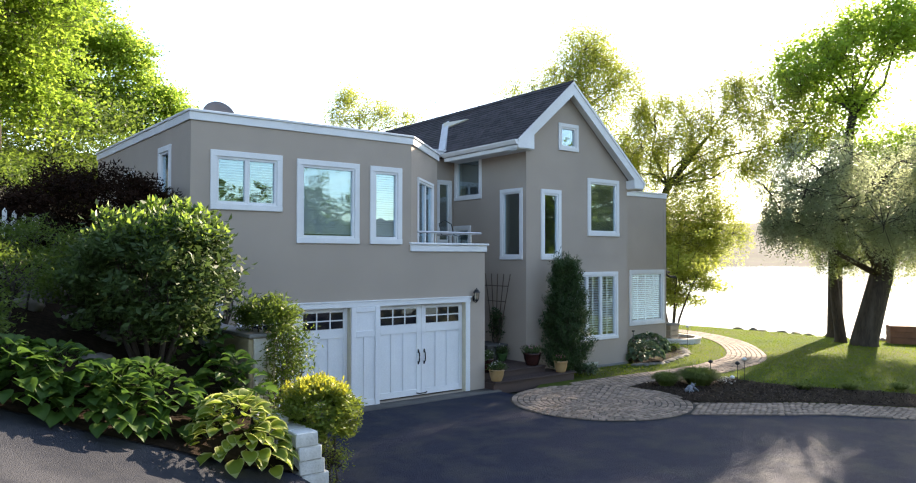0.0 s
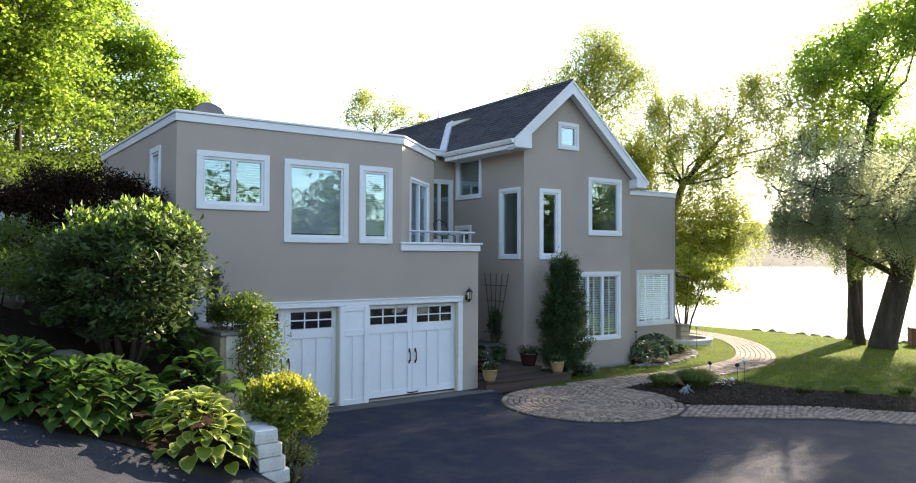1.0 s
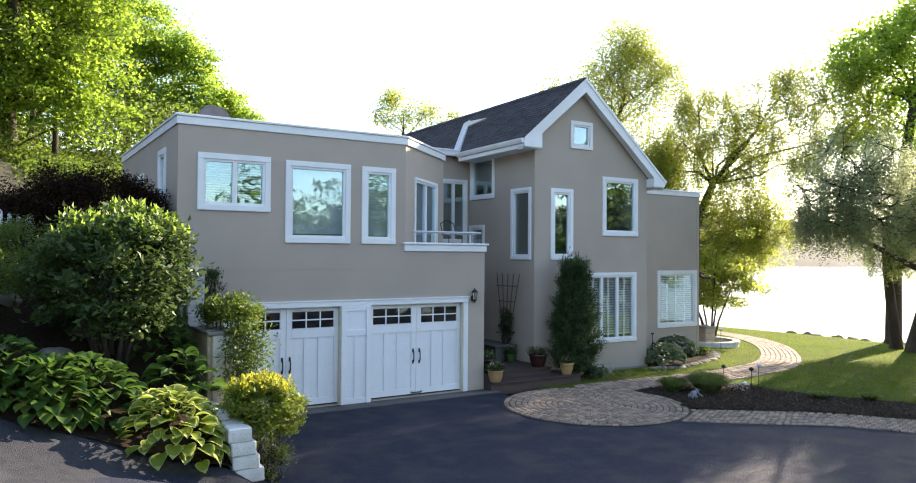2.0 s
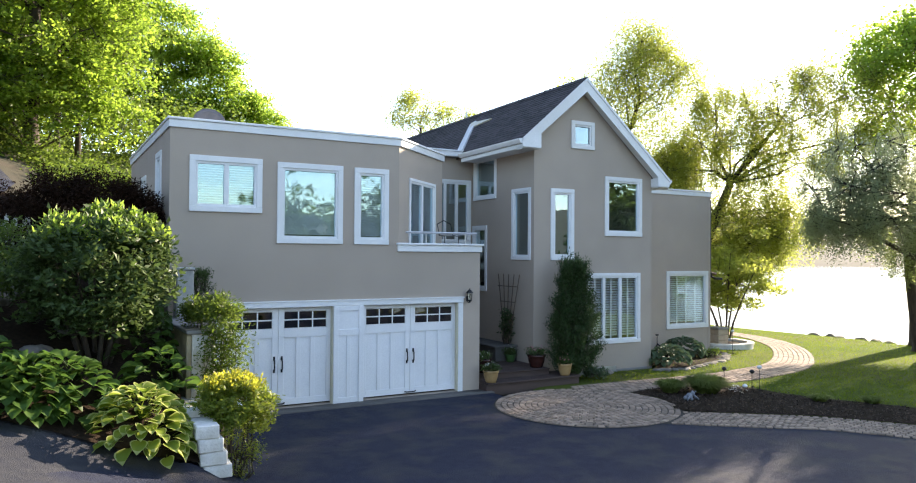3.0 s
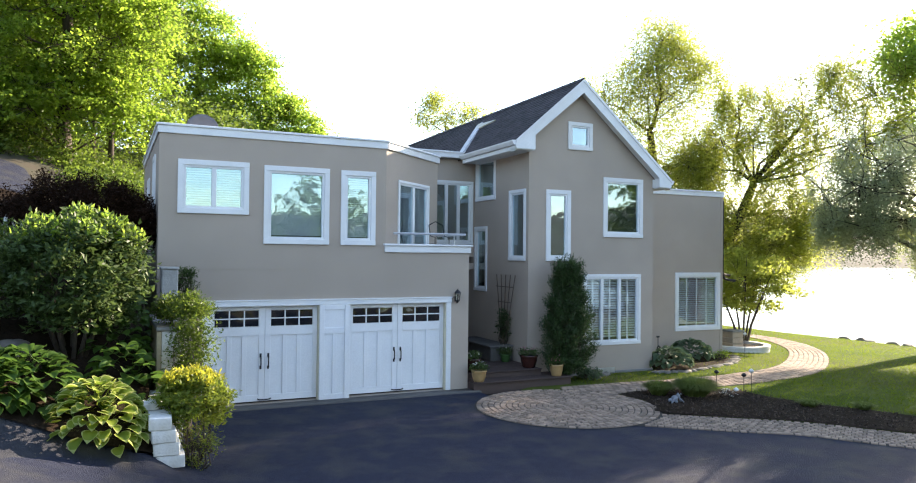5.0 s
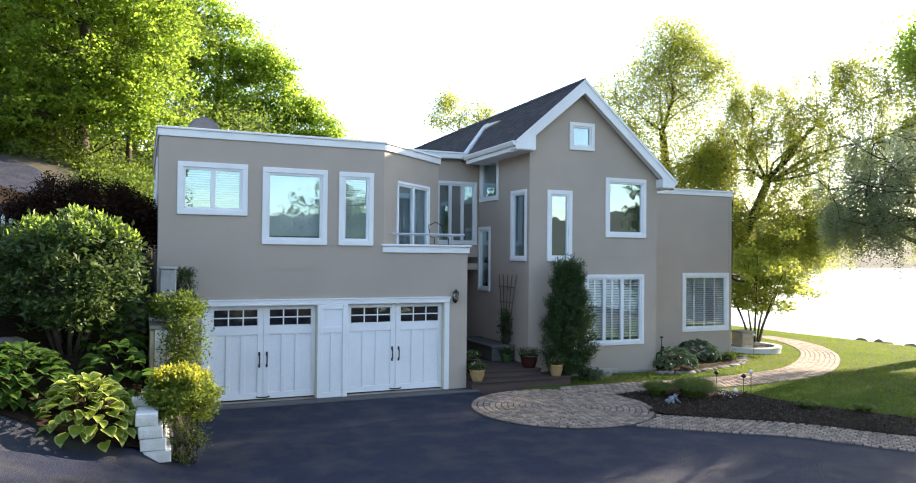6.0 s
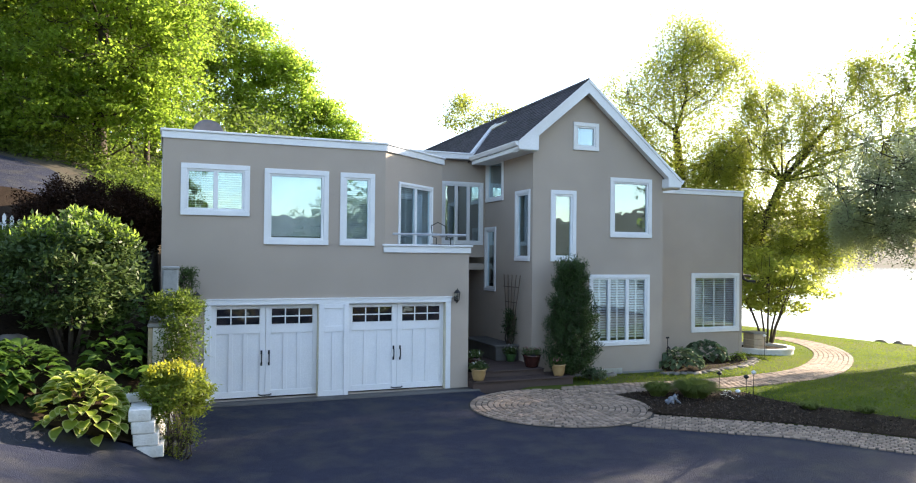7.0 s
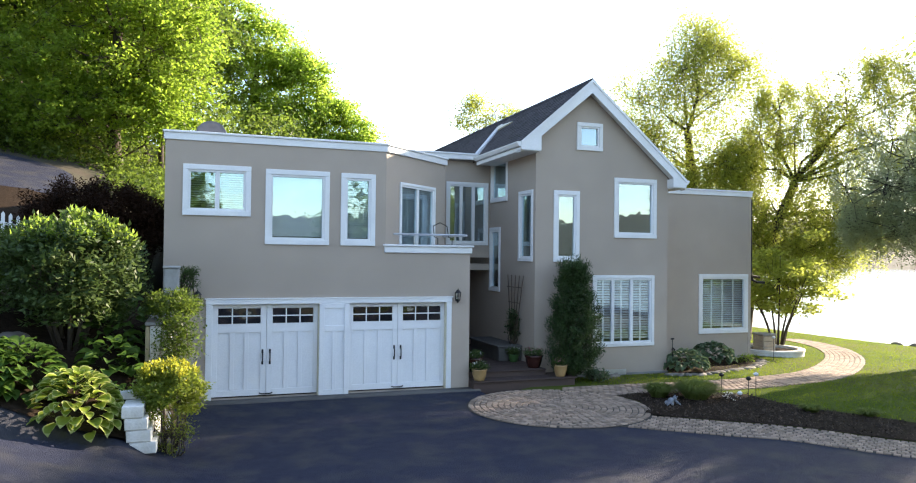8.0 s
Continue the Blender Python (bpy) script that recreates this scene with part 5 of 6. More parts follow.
for j in range(7):
    for i in range(13):
        x, y = 4.2 + 0.1 * i, 8.26 + 0.1 * j
        z = 0.30 * (5.7 - x) - 0.07 + 0.33 * max(0.0, y - 8.3) * (1 - smooth01(4.55, 5.2, x))
        rim = min(i, 12 - i, j * 1.3) / 3.5
        sv.append((x, y, z + 0.07 * min(1.0, rim) - 0.03))
        if i < 12 and j < 6:
            k = j * 13 + i
            sf.append((k, k + 1, k + 14, k + 13))
shoulder = mesh_object("road_shoulder", sv, sf, ASPHALT, True)
tagged(shoulder, "asphalt shoulder sloping down past the stepped wall", "road", kind="structure")
# taller pier, then wall up to the garage
for x0, y0, z0, x1, y1, z1, mat in ((4.92, 10.86, -0.1, 5.28, 11.9, 2.03, BLOCKWHITE), (4.92, 11.9, -0.1, 5.22, 14.15, 2.03, BLOCKWHITE)):
    bm = bmesh.new()
    box(bm, x0, y0, z0, x1, y1, z1, 0.015)
    part("pier", bm, mat, ret)
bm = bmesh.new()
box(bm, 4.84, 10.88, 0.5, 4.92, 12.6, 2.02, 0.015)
part("tan_face", bm, BLOCKTAN, ret, "tan side of the pier")
bm = bmesh.new()
box(bm, 4.83, 10.83, 2.03, 5.31, 11.95, 2.09, 0.012)
box(bm, 4.83, 11.955, 2.03, 5.25, 14.12, 2.08, 0.012)
part("coping", bm, CONCRETE, ret)
bm = bmesh.new()
box(bm, 5.04, 13.36, 1.9, 5.36, 13.78, 3.02, 0.02)
box(bm, 5.02, 13.34, 3.02, 5.38, 13.80, 3.07, 0.012)
part("post", bm, surface("weathered_whitewash", (0.5, 0.49, 0.46), (0.34, 0.33, 0.30), 4, 0.85, 0.5, 25, c=(0.2, 0.19, 0.16)), ret, "grey weathered post with dark streaks")


# ---- shrubs ----
def shrub(name, at, r, count, size, mat, label, seed, aspect=0.45, stems=7, clump=0.30, bark=BARK, low=-0.55, n=150, tip_mat=None, tip_count=0, upright=0.2, zmin=0.15, category="shrub"):
    """Stems fanning into a rounded, uneven crown of leaf clumps."""
    rng = np.random.default_rng(seed)
    th = thing(name, at, label, category)
    R = np.array(r, float)
    C = np.array([0, 0, R[2] * 1.02 + zmin])
    u = rng.normal(size=(n, 3))
    u /= np.linalg.norm(u, axis=1, keepdims=True)
    u = u[u[:, 2] > low]
    rad = rng.uniform(0.5, 1.0, (len(u), 1)) ** 0.45 * (1 + 0.10 * rng.normal(size=(len(u), 1)))
    pts = C + u * R * rad
    pts = pts[pts[:, 2] > 0.08]
    bm = bmesh.new()
    for i in range(stems):
        a = 6.283 * i / stems + rng.uniform(-0.3, 0.3)
        e = C + np.array([math.cos(a) * R[0] * 0.5, math.sin(a) * R[1] * 0.5, R[2] * rng.uniform(-0.1, 0.4)])
        b = Vector((math.cos(a) * 0.12 * R[0], math.sin(a) * 0.12 * R[1], -0.1))
        e = Vector(e)
        m1 = b.lerp(e, 0.5) + Vector((math.cos(a) * 0.1, math.sin(a) * 0.1, -0.05))
        tube(bm, [b, m1, e], [0.035 * R[2] + 0.01, 0.025 * R[2] + 0.006, 0.008], 6)
        near = pts[np.argsort(((pts - np.array(e)) ** 2).sum(1))[:9]]
        for q in near:
            tube(bm, [m1.lerp(e, 0.6), Vector(q)], [0.012, 0.004], 4)
    part("branchwork", bm, bark, th, smooth=True)
    leaves("crown", pts, (clump, clump, clump * 0.7), count, size, mat, th, rng, aspect, -0.1, upright)
    if tip_mat:
        top = pts[pts[:, 2] > C[2] + R[2] * 0.45]
        if len(top):
            leaves("shoot_growth", top + np.array([0, 0, 0.06]), (clump * 0.6, clump * 0.6, clump * 0.5), tip_count, size * 0.95, tip_mat, th, rng, aspect, -0.4, 0.9, label="bright new shoots at the top")
    return th


shrub("rounded_shrub", (3.55, 11.35, land(3.55, 11.35) - 0.05), (1.1, 1.12, 1.06), 13000, 0.115, RHODO, "large rounded broad-leaved evergreen shrub with bright new shoots", 31, 0.45, 9, 0.24, n=300, tip_mat=RHODOTIP, tip_count=1500, zmin=0.36, low=-0.75)
shrub("golden_shrub", (5.30, 9.45, land(5.30, 9.45)), (0.52, 0.52, 0.42), 9000, 0.068, YELLOWBUSH, "small golden-green bush hanging over the white wall", 32, 0.4, 6, 0.14, n=150, upright=-0.1, tip_mat=GOLDTIP, tip_count=1500, low=-0.75, zmin=0.60)
shrub("trailing_shrub", (5.38, 9.42, land(5.38, 9.42)), (0.30, 0.34, 0.34), 900, 0.06, YELLOWBUSH, "wispy lower growth under the golden bush", 34, 0.3, 8, 0.14, n=70, upright=-0.3, low=-0.9, zmin=0.02)
shrub("japanese_maple", (3.5, 15.3, land(3.5, 15.3) - 0.30), (1.65, 1.3, 0.97), 42000, 0.085, REDLEAF, "dark red cutleaf maple with a low domed crown", 33, 0.3, 5, 0.26, n=380, zmin=0.1)
for i, (x, y, r, h) in enumerate(((1.6, 11.8, 0.9, 0.5), (2.2, 13.6, 0.8, 0.45), (0.2, 13.0, 1.0, 0.6), (4.2, 13.3, 0.55, 0.7), (0.9, 10.6, 0.8, 0.3))):
    shrub("low_shrub", (x, y, land(x, y) - 0.05), (r, r, h), 3800, 0.075, MAPLEDARK if i != 3 else RHODO, "low dark green spreading shrub on the slope", 40 + i, 0.35, 5, 0.2, n=120)
# creeper and shrub over the pier
shrub("climbing_shrub", (5.30, 11.25, 2.02), (0.42, 0.48, 0.27), 5200, 0.07, MAPLEDARK, "feathery green climber over the pier top", 51, 0.3, 5, 0.16, n=110, zmin=0.05)
vine = thing("climbing_vine", (5.40, 10.78, 0.3), "thin climber trailing down the white pier", "vine")
vrng = np.random.default_rng(52)
bm = bmesh.new()
vp = []
for k in range(11):
    x, y = vrng.uniform(-0.35, 0.12), vrng.uniform(-0.16, 0.05)
    pts = [Vector((x * 0.5 + 0.04, y, -0.2 + 0.1 * k % 0.3))]
    for j in range(1, 8):
        pts.append(Vector((x + 0.07 * math.sin(j * 1.3 + k), y - 0.03 + 0.05 * math.sin(j + k * 2), 0.25 * j)))
        if j > 2:
            vp.append(tuple(pts[-1]))
            if j > 4:
                vp.append(tuple(pts[-1] + Vector((0.16, -0.02, 0.05))))
    tube(bm, pts, [0.012 - 0.001 * i for i in range(8)], 5)
part("branchwork", bm, BARKPALE, vine, smooth=True)
leaves("foliage", vp, (0.20, 0.18, 0.2), 2800, 0.07, MAPLEDARK, vine, vrng, 0.4, 0.4)
shrub("climbing_vine", (5.52, 13.7, 2.1), (0.22, 0.25, 0.5), 1000, 0.06, RHODO, "small leafy climber beside the post", 53, 0.4, 4, 0.12, n=30, zmin=0)
# columnar evergreen by the gable corner
ev = thing("columnar_evergreen", (15.50, 14.38, -0.02), "dense dark columnar evergreen against the gable wall", "shrub")
erng = np.random.default_rng(61)
pts = []
bm = bmesh.new()
tube(bm, [Vector((0, 0, -0.1)), Vector((0.02, 0, 1.5)), Vector((0, 0, 3.0))], [0.08, 0.05, 0.01], 8)
for i in range(340):
    z = erng.uniform(0.12, 3.0)
    w = 0.76 * min(1.0, (z / 0.4) ** 0.4) * (1 - max(0, z - 1.35) / 2.2) ** 0.6
    a = erng.uniform(0, 6.283)
    rr = w * erng.uniform(0.55, 1.12)
    b = Vector((rr * 0.6 * math.cos(a), rr * 0.6 * math.sin(a) * 0.8, z))
    rise = erng.uniform(0.18, 0.42)
    e = Vector((rr * math.cos(a) + 0.12 * (1 - z / 3), rr * math.sin(a) * 0.8, z + rise))
    tube(bm, [Vector((0, 0, max(0.1, z - 0.3))), b, e], [0.012, 0.008, 0.003], 4)
    for t in (0.0, 0.25, 0.5, 0.75, 0.95):
        pts.append(tuple(b.lerp(e, t)))
part("branchwork", bm, BARK, ev)
leaves("foliage", pts, (0.11, 0.11, 0.13), 46000, 0.085, YEW, ev, erng, 0.22, 0, 0.8)
# ornamental grass mounds in the mulch bed


def grass_mound(x, y, r, h, count, seed):
    rng = np.random.default_rng(seed)
    th = thing("ornamental_grass", (x, y, land(x, y) + 0.05), "soft mound of fine ornamental grass", "grass", "grass mounds in the bed")
    a = rng.uniform(0, 6.283, count)
    rad = r * np.sqrt(rng.random(count)) * 0.45
    base = np.stack([rad * np.cos(a), rad * np.sin(a), np.zeros(count)], 1)
    lean = rng.uniform(0.15, 1.0, count) ** 0.7 * r
    ax = a + rng.normal(size=count) * 0.5
    hh = h * rng.uniform(0.65, 1.1, count)
    tip = base + np.stack([lean * np.cos(ax), lean * np.sin(ax), hh * (1 - 0.55 * lean / r)], 1)
    mid = (base + tip) / 2 + np.stack([np.zeros(count), np.zeros(count), hh * (0.12 + 0.3 * lean / r)], 1)
    s = np.stack([-np.sin(ax), np.cos(ax), np.zeros(count)], 1) * 0.006
    verts = np.stack([base - s, base + s, mid + s, mid - s, tip], 1).reshape(-1, 3)
    faces = []
    for i in range(count):
        k = i * 5
        faces += [(k, k + 1, k + 2, k + 3), (k + 3, k + 2, k + 4)]
    ob = mesh_object("blades", verts, faces, TUFT)
    ob.parent = th


grass_mound(16.4, 11.65, 0.38, 0.42, 1900, 1)
grass_mound(17.15, 11.2, 0.56, 0.54, 3400, 2)
for i, (x, y) in enumerate(((18.7, 9.2), (19.6, 8.5), (20.6, 7.7))):
    grass_mound(x, y, 0.28, 0.2, 500, 5 + i)

# ---- hostas: every leaf a part ----
hosta_me = {}


def hosta_leaf(kind, v):
    if (kind, v) not in hosta_me:
        r = random.Random(v * 7 + len(kind))
        L, W = 1.0, 0.98 + 0.14 * r.random()
        cup, arch = 0.2 + 0.15 * r.random(), 0.22 + 0.16 * r.random()
        nu, nv = 5, 6
        verts, faces, slots = [], [], []
        for i in range(nu + 1):
            t = i / nu
            w = W * 0.5 * (math.sin(math.pi * min(1, t * 0.92 + 0.07)) ** 0.75) * (1 - 0.25 * t) * (0.12 if i == nu else 1)
            for j in range(-nv // 2, nv // 2 + 1):
                s = math.copysign((0.0, 0.45, 0.84, 1.0)[abs(j)], j)
                ripple = 0.02 * math.sin(9 * t + j * 2 + v)
                verts.append((t * L, s * w, arch * math.sin(t * 2.2) * 0.6 - 0.5 * arch * t * t + cup * s * s * w * 1.4 + ripple * abs(s)))
        for i in range(nu):
            for j in range(nv):
                k = i * (nv + 1) + j
                faces.append((k, k + nv + 1, k + nv + 2, k + 1))
                slots.append(1 if (kind == "gold" and (j in (0, nv - 1) or i == nu - 1)) else 0)
        k = len(verts)
        verts += [(-0.5, -0.02, -0.35), (-0.5, 0.02, -0.35), (0.03, 0.015, 0.0), (0.03, -0.015, 0.0)]
        faces.append((k, k + 1, k + 2, k + 3))
        slots.append(0)
        me = bpy.data.meshes.new("leaf")
        me.from_pydata(verts, [], faces)
        mats = {"gold": (HOSTAYEL, HOSTARIM), "green": (HOSTA, HOSTA), "blue": (HOSTABLUE, HOSTABLUE)}[kind]
        for m in mats:
            me.materials.append(m)
        me.polygons.foreach_set("material_index", slots)
        me.polygons.foreach_set("use_smooth", [True] * len(faces))
        hosta_me[(kind, v)] = me
    return hosta_me[(kind, v)]


def hosta(x, y, r, n, size, kind, label, seed, lift=0.35, z=None):
    rr = random.Random(seed)
    th = thing("hosta_plant", (x, y, (land(x, y) + 0.04) if z is None else z), label, "hosta", "hostas")
    for i in range(n):
        t = (i + 0.5) / n
        a = i * 2.39996 + rr.uniform(-0.3, 0.3)
        phi = radians(8 + 84 * t ** 0.62 + rr.uniform(-7, 7))
        s = size * rr.uniform(0.8, 1.2) * (0.78 + 0.3 * math.sin(phi))
        back = s * 0.45
        o = new("leaf", hosta_leaf(kind, rr.randrange(4)))
        o.parent = th
        px, pz = r * math.sin(phi) * 0.9 - back * math.cos(phi), lift * 1.5 * math.cos(phi) + 0.10 + back * math.sin(phi) * 0.6
        if x < 6:
            pz += (land(x, y + px * math.sin(a)) - land(x, y)) * 0.9 + 0.3 * (-px * math.cos(a))
        o.matrix_basis = Matrix.Translation((px * math.cos(a), px * math.sin(a), pz)) @ Matrix.Rotation(a + rr.uniform(-0.4, 0.4), 4, "Z") @ Matrix.Rotation(phi * 0.55 - 0.36 + rr.uniform(-0.2, 0.2), 4, "Y") @ Matrix.Rotation(rr.uniform(-0.35, 0.35), 4, "X") @ Matrix.Diagonal((s, s, s, 1))
    return th


hosta(4.02, 9.08, 0.56, 130, 0.215, "gold", "gold hosta with pale leaf rims beside the drive", 71, 0.42)
for i, (x, y, r, n, s) in enumerate(((3.1, 9.75, 0.62, 130, 0.20), (2.6, 9.5, 0.56, 120, 0.20), (2.05, 9.8, 0.62, 120, 0.20), (1.5, 9.7, 0.56, 100, 0.20), (0.75, 10.0, 0.60, 80, 0.21), (0.0, 10.0, 0.6, 70, 0.21))):
    hosta(x, y, r, n, s, "green", "broad green hosta clump in dappled light", 80 + i, 0.36)
hosta(4.38, 10.2, 0.5, 50, 0.22, "green", "green hosta growing against the pier", 91, 0.5)
hosta(4.25, 11.1, 0.5, 46, 0.22, "green", "green hosta growing against the pier", 92, 0.5)
hosta(4.35, 12.2, 0.5, 40, 0.22, "green", "green hosta in the shade behind the wall", 93, 0.5)
hosta(19.65, 14.9, 0.58, 150, 0.2, "blue", "blue-green hosta in the bed by the house", 94, 0.32)
hosta(21.8, 16.35, 0.64, 170, 0.21, "blue", "large blue-green hosta under the annex window", 95, 0.32)


# ---- field stones ----
def stone(x, y, sx, sy, sz, seed, label="rounded field stone half sunk in mulch", z=None, name="boulder", group=""):
    bm = bmesh.new()
    bmesh.ops.create_icosphere(bm, subdivisions=3, radius=1.0)
    o = Vector((seed * 3.1, seed * 1.7, seed))
    for v in bm.verts:
        d = 1 + 0.28 * noise.noise(v.co * 1.1 + o) + 0.10 * noise.noise(v.co * 3 + o)
        v.co = Vector((v.co.x * sx, v.co.y * sy, v.co.z * sz)) * d
    me_ob = part(name, bm, ROCK, None, label, True)
    me_ob.location = (x, y, (land(x, y) if z is None else z) + sz * 0.35)
    me_ob.rotation_euler = (0, 0, seed)
    return tagged(me_ob, label, "rock", group)


for i, (x, y, s) in enumerate(((2.35, 13.3, 0.36), (2.1, 12.75, 0.22), (2.75, 12.6, 0.2), (2.7, 11.0, 0.26), (3.15, 12.2, 0.2), (1.9, 10.9, 0.2), (0.4, 11.2, 0.24))):
    stone(x, y, s * 1.2, s, s * 0.7, i + 1)
for i in range(26):
    t = i / 25
    line = [(18.75, 14.5), (19.7, 14.22), (21.2, 14.7), (22.4, 15.2), (23.4, 16.0), (24.2, 16.7)]
    f = t * 4.999
    k = int(f)
    x = line[k][0] + (line[k + 1][0] - line[k][0]) * (f - k)
    y = line[k][1] + (line[k + 1][1] - line[k][1]) * (f - k)
    stone(x, y, 0.16 + 0.05 * ((i * 7) % 3), 0.10, 0.06, 30 + i, "flat grey edging stone of the bed", None, "edging_stone", "edging stones")
for i, (x, y) in enumerate(((16.25, 14.6), (16.55, 14.45), (16.85, 14.55), (17.1, 14.7))):
    stone(x, y, 0.15, 0.12, 0.09, 70 + i, "small grey stone at the foot of the wall", None, "edging_stone", "edging stones")
shrub("low_perennial", (16.2, 14.2, -0.05), (0.3, 0.25, 0.14), 700, 0.09, HOSTABLUE, "low leafy perennial by the step", 54, 0.35, 4, 0.12, n=40, zmin=0)
shrub("low_perennial", (23.0, 16.2, land(23, 16.2)), (0.2, 0.2, 0.16), 400, 0.07, MAPLE, "small leafy perennial among stones", 55, 0.35, 4, 0.1, n=30, zmin=0)

# ---- picket fence on the slope ----
fence = thing("picket_fence", (0, 14.75, 0), "white wooden picket fence on the slope", "fence")
for i in range(34):
    x = 2.45 - i * 0.145
    zb = land(x, 14.75) - 0.16
    bm = bmesh.new()
    prism(bm, [(x - 0.035, zb), (x + 0.035, zb), (x + 0.035, zb + 0.72), (x, zb + 0.78), (x - 0.035, zb + 0.72)], "y", -0.012, 0.012)
    part("picket", bm, WHITE, fence)
for dz in (0.2, 0.58):
    bm = bmesh.new()
    tube(bm, [Vector((2.5, 0.03, land(2.5, 14.75) - 0.16 + dz)), Vector((0.0, 0.03, land(0, 14.75) - 0.16 + dz)), Vector((-2.5, 0.03, land(-2.5, 14.75) - 0.16 + dz))], [0.03, 0.03, 0.03], 4)
    part("rail", bm, WHITE, fence)
for x in (2.5, 0.4, -1.7):
    bm = bmesh.new()
    z = land(x, 14.75)
    box(bm, x - 0.05, 0.0, z - 0.4, x + 0.05, 0.1, z + 0.66, 0.01)
    part("post", bm, WHITE, fence)

# ---- entry deck, steps, trellis, pots ----
deck = thing("entry_deck", (0, 0, 0), "dark brown timber entry steps and landing", "deck")
bm = bmesh.new()
box(bm, GX2 + 0.01, 13.86, -0.15, 15.30, 14.9, 0.13)
box(bm, GX2 + 0.01, 14.36, -0.15, SX - 0.01, 20.55, 0.30)
part("riser_frame", bm, DECK, deck)
for i in range(8):
    y = 13.80 + i * 0.145
    bm = bmesh.new()
    box(bm, GX2 + 0.02, y, 0.132, 15.33 if y < 14.95 else 14.68, y + 0.138, 0.165, 0.005)
    if y < 14.3:
        part("board", bm, DECK, deck)
    else:
        bm.free()
for i in range(22):
    y = 14.31 + i * 0.145
    bm = bmesh.new()
    box(bm, GX2 + 0.02, y, 0.302, SX - 0.01, y + 0.138, 0.33, 0.005)
    part("board", bm, DECK, deck)
bm = bmesh.new()
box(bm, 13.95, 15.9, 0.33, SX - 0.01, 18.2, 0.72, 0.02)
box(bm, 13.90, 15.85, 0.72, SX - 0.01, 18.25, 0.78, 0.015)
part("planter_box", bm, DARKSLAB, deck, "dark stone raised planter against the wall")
tre = thing("garden_trellis", (14.55, 16.25, 0.7), "dark wooden fan trellis leaning on the side wall", "trellis")
for k in range(5):
    bm = bmesh.new()
    y0, y1 = (k - 2) * 0.06, (k - 2) * 0.28
    tube(bm, [Vector((0, y0, 0)), Vector((0.03, y1 * 0.6, 1.1)), Vector((0.06, y1, 2.1))], [0.014, 0.014, 0.012], 5)
    part("upright", bm, WOODDARK, tre)
for z, w in ((0.85, 0.28), (1.3, 0.40), (1.75, 0.52)):
    bm = bmesh.new()
    tube(bm, [Vector((0.02, -w, z)), Vector((0.02, w, z))], [0.013, 0.013], 5)
    part("crossbar", bm, WOODDARK, tre)
shrub("climbing_plant", (14.52, 16.2, 0.75), (0.12, 0.17, 0.5), 750, 0.075, YEW, "dark climber at the foot of the trellis", 56, 0.4, 4, 0.14, n=45, zmin=0)


def pot(x, y, z, r, h, mat, flower, label, seed):
    th = thing("flower_pot", (x, y, z), label, "plant pot", "pots by the steps")
    bm = bmesh.new()
    lathe(bm, [(r * 0.62, 0), (r * 0.7, h * 0.1), (r * 0.9, h * 0.55), (r * 0.92, h * 0.8), (r * 1.0, h * 0.86), (r * 1.02, h), (r * 0.86, h), (r * 0.84, h * 0.88), (r * 0.5, h * 0.86)], 24)
    part("pot", bm, mat, th, smooth=True)
    bm = bmesh.new()
    lathe(bm, [(r * 0.1, h * 0.86), (r * 0.85, h * 0.9), (r * 0.3, h * 0.93)], 14)
    part("soil", bm, MULCH, th)
    rng = np.random.default_rng(seed)
    pts = [(r * 0.7 * math.cos(a), r * 0.7 * math.sin(a), h + 0.06) for a in rng.uniform(0, 6.28, 14)] + [(0, 0, h + 0.12)]
    leaves("foliage", pts, (0.13, 0.13, 0.10), 420, 0.06, RHODO, th, rng, 0.5, -0.2, 0.5)
    fl = leaves("bloom", [(p[0], p[1], p[2] + 0.07) for p in pts], (0.14, 0.14, 0.06), 28, 0.035, flower, th, rng, 1.0, 0, 0.6)
    tagged(fl, kind="stuff")
    return th


pot(12.60, 13.98, 0.165, 0.20, 0.30, TANPOT, PETALWHITE, "tan glazed pot with small white flowers", 1)
pot(12.66, 14.45, 0.33, 0.21, 0.36, REDPOT, PETALWHITE, "oxblood glazed pot with white flowers", 2)
pot(14.95, 14.02, 0.165, 0.19, 0.31, TANPOT, PETALPINK, "tan clay pot with trailing plants on the step", 3)
pot(14.45, 14.62, 0.33, 0.25, 0.34, REDPOT, PETALPINK, "dark red glazed pot with flowers on the landing", 4)
pot(14.35, 15.75, 0.33, 0.16, 0.22, surface("green_glaze", (0.05, 0.12, 0.03), (0.04, 0.09, 0.03), 5, 0.4, 0.05, 30), PETALWHITE, "small green planter with pale flowers", 5)

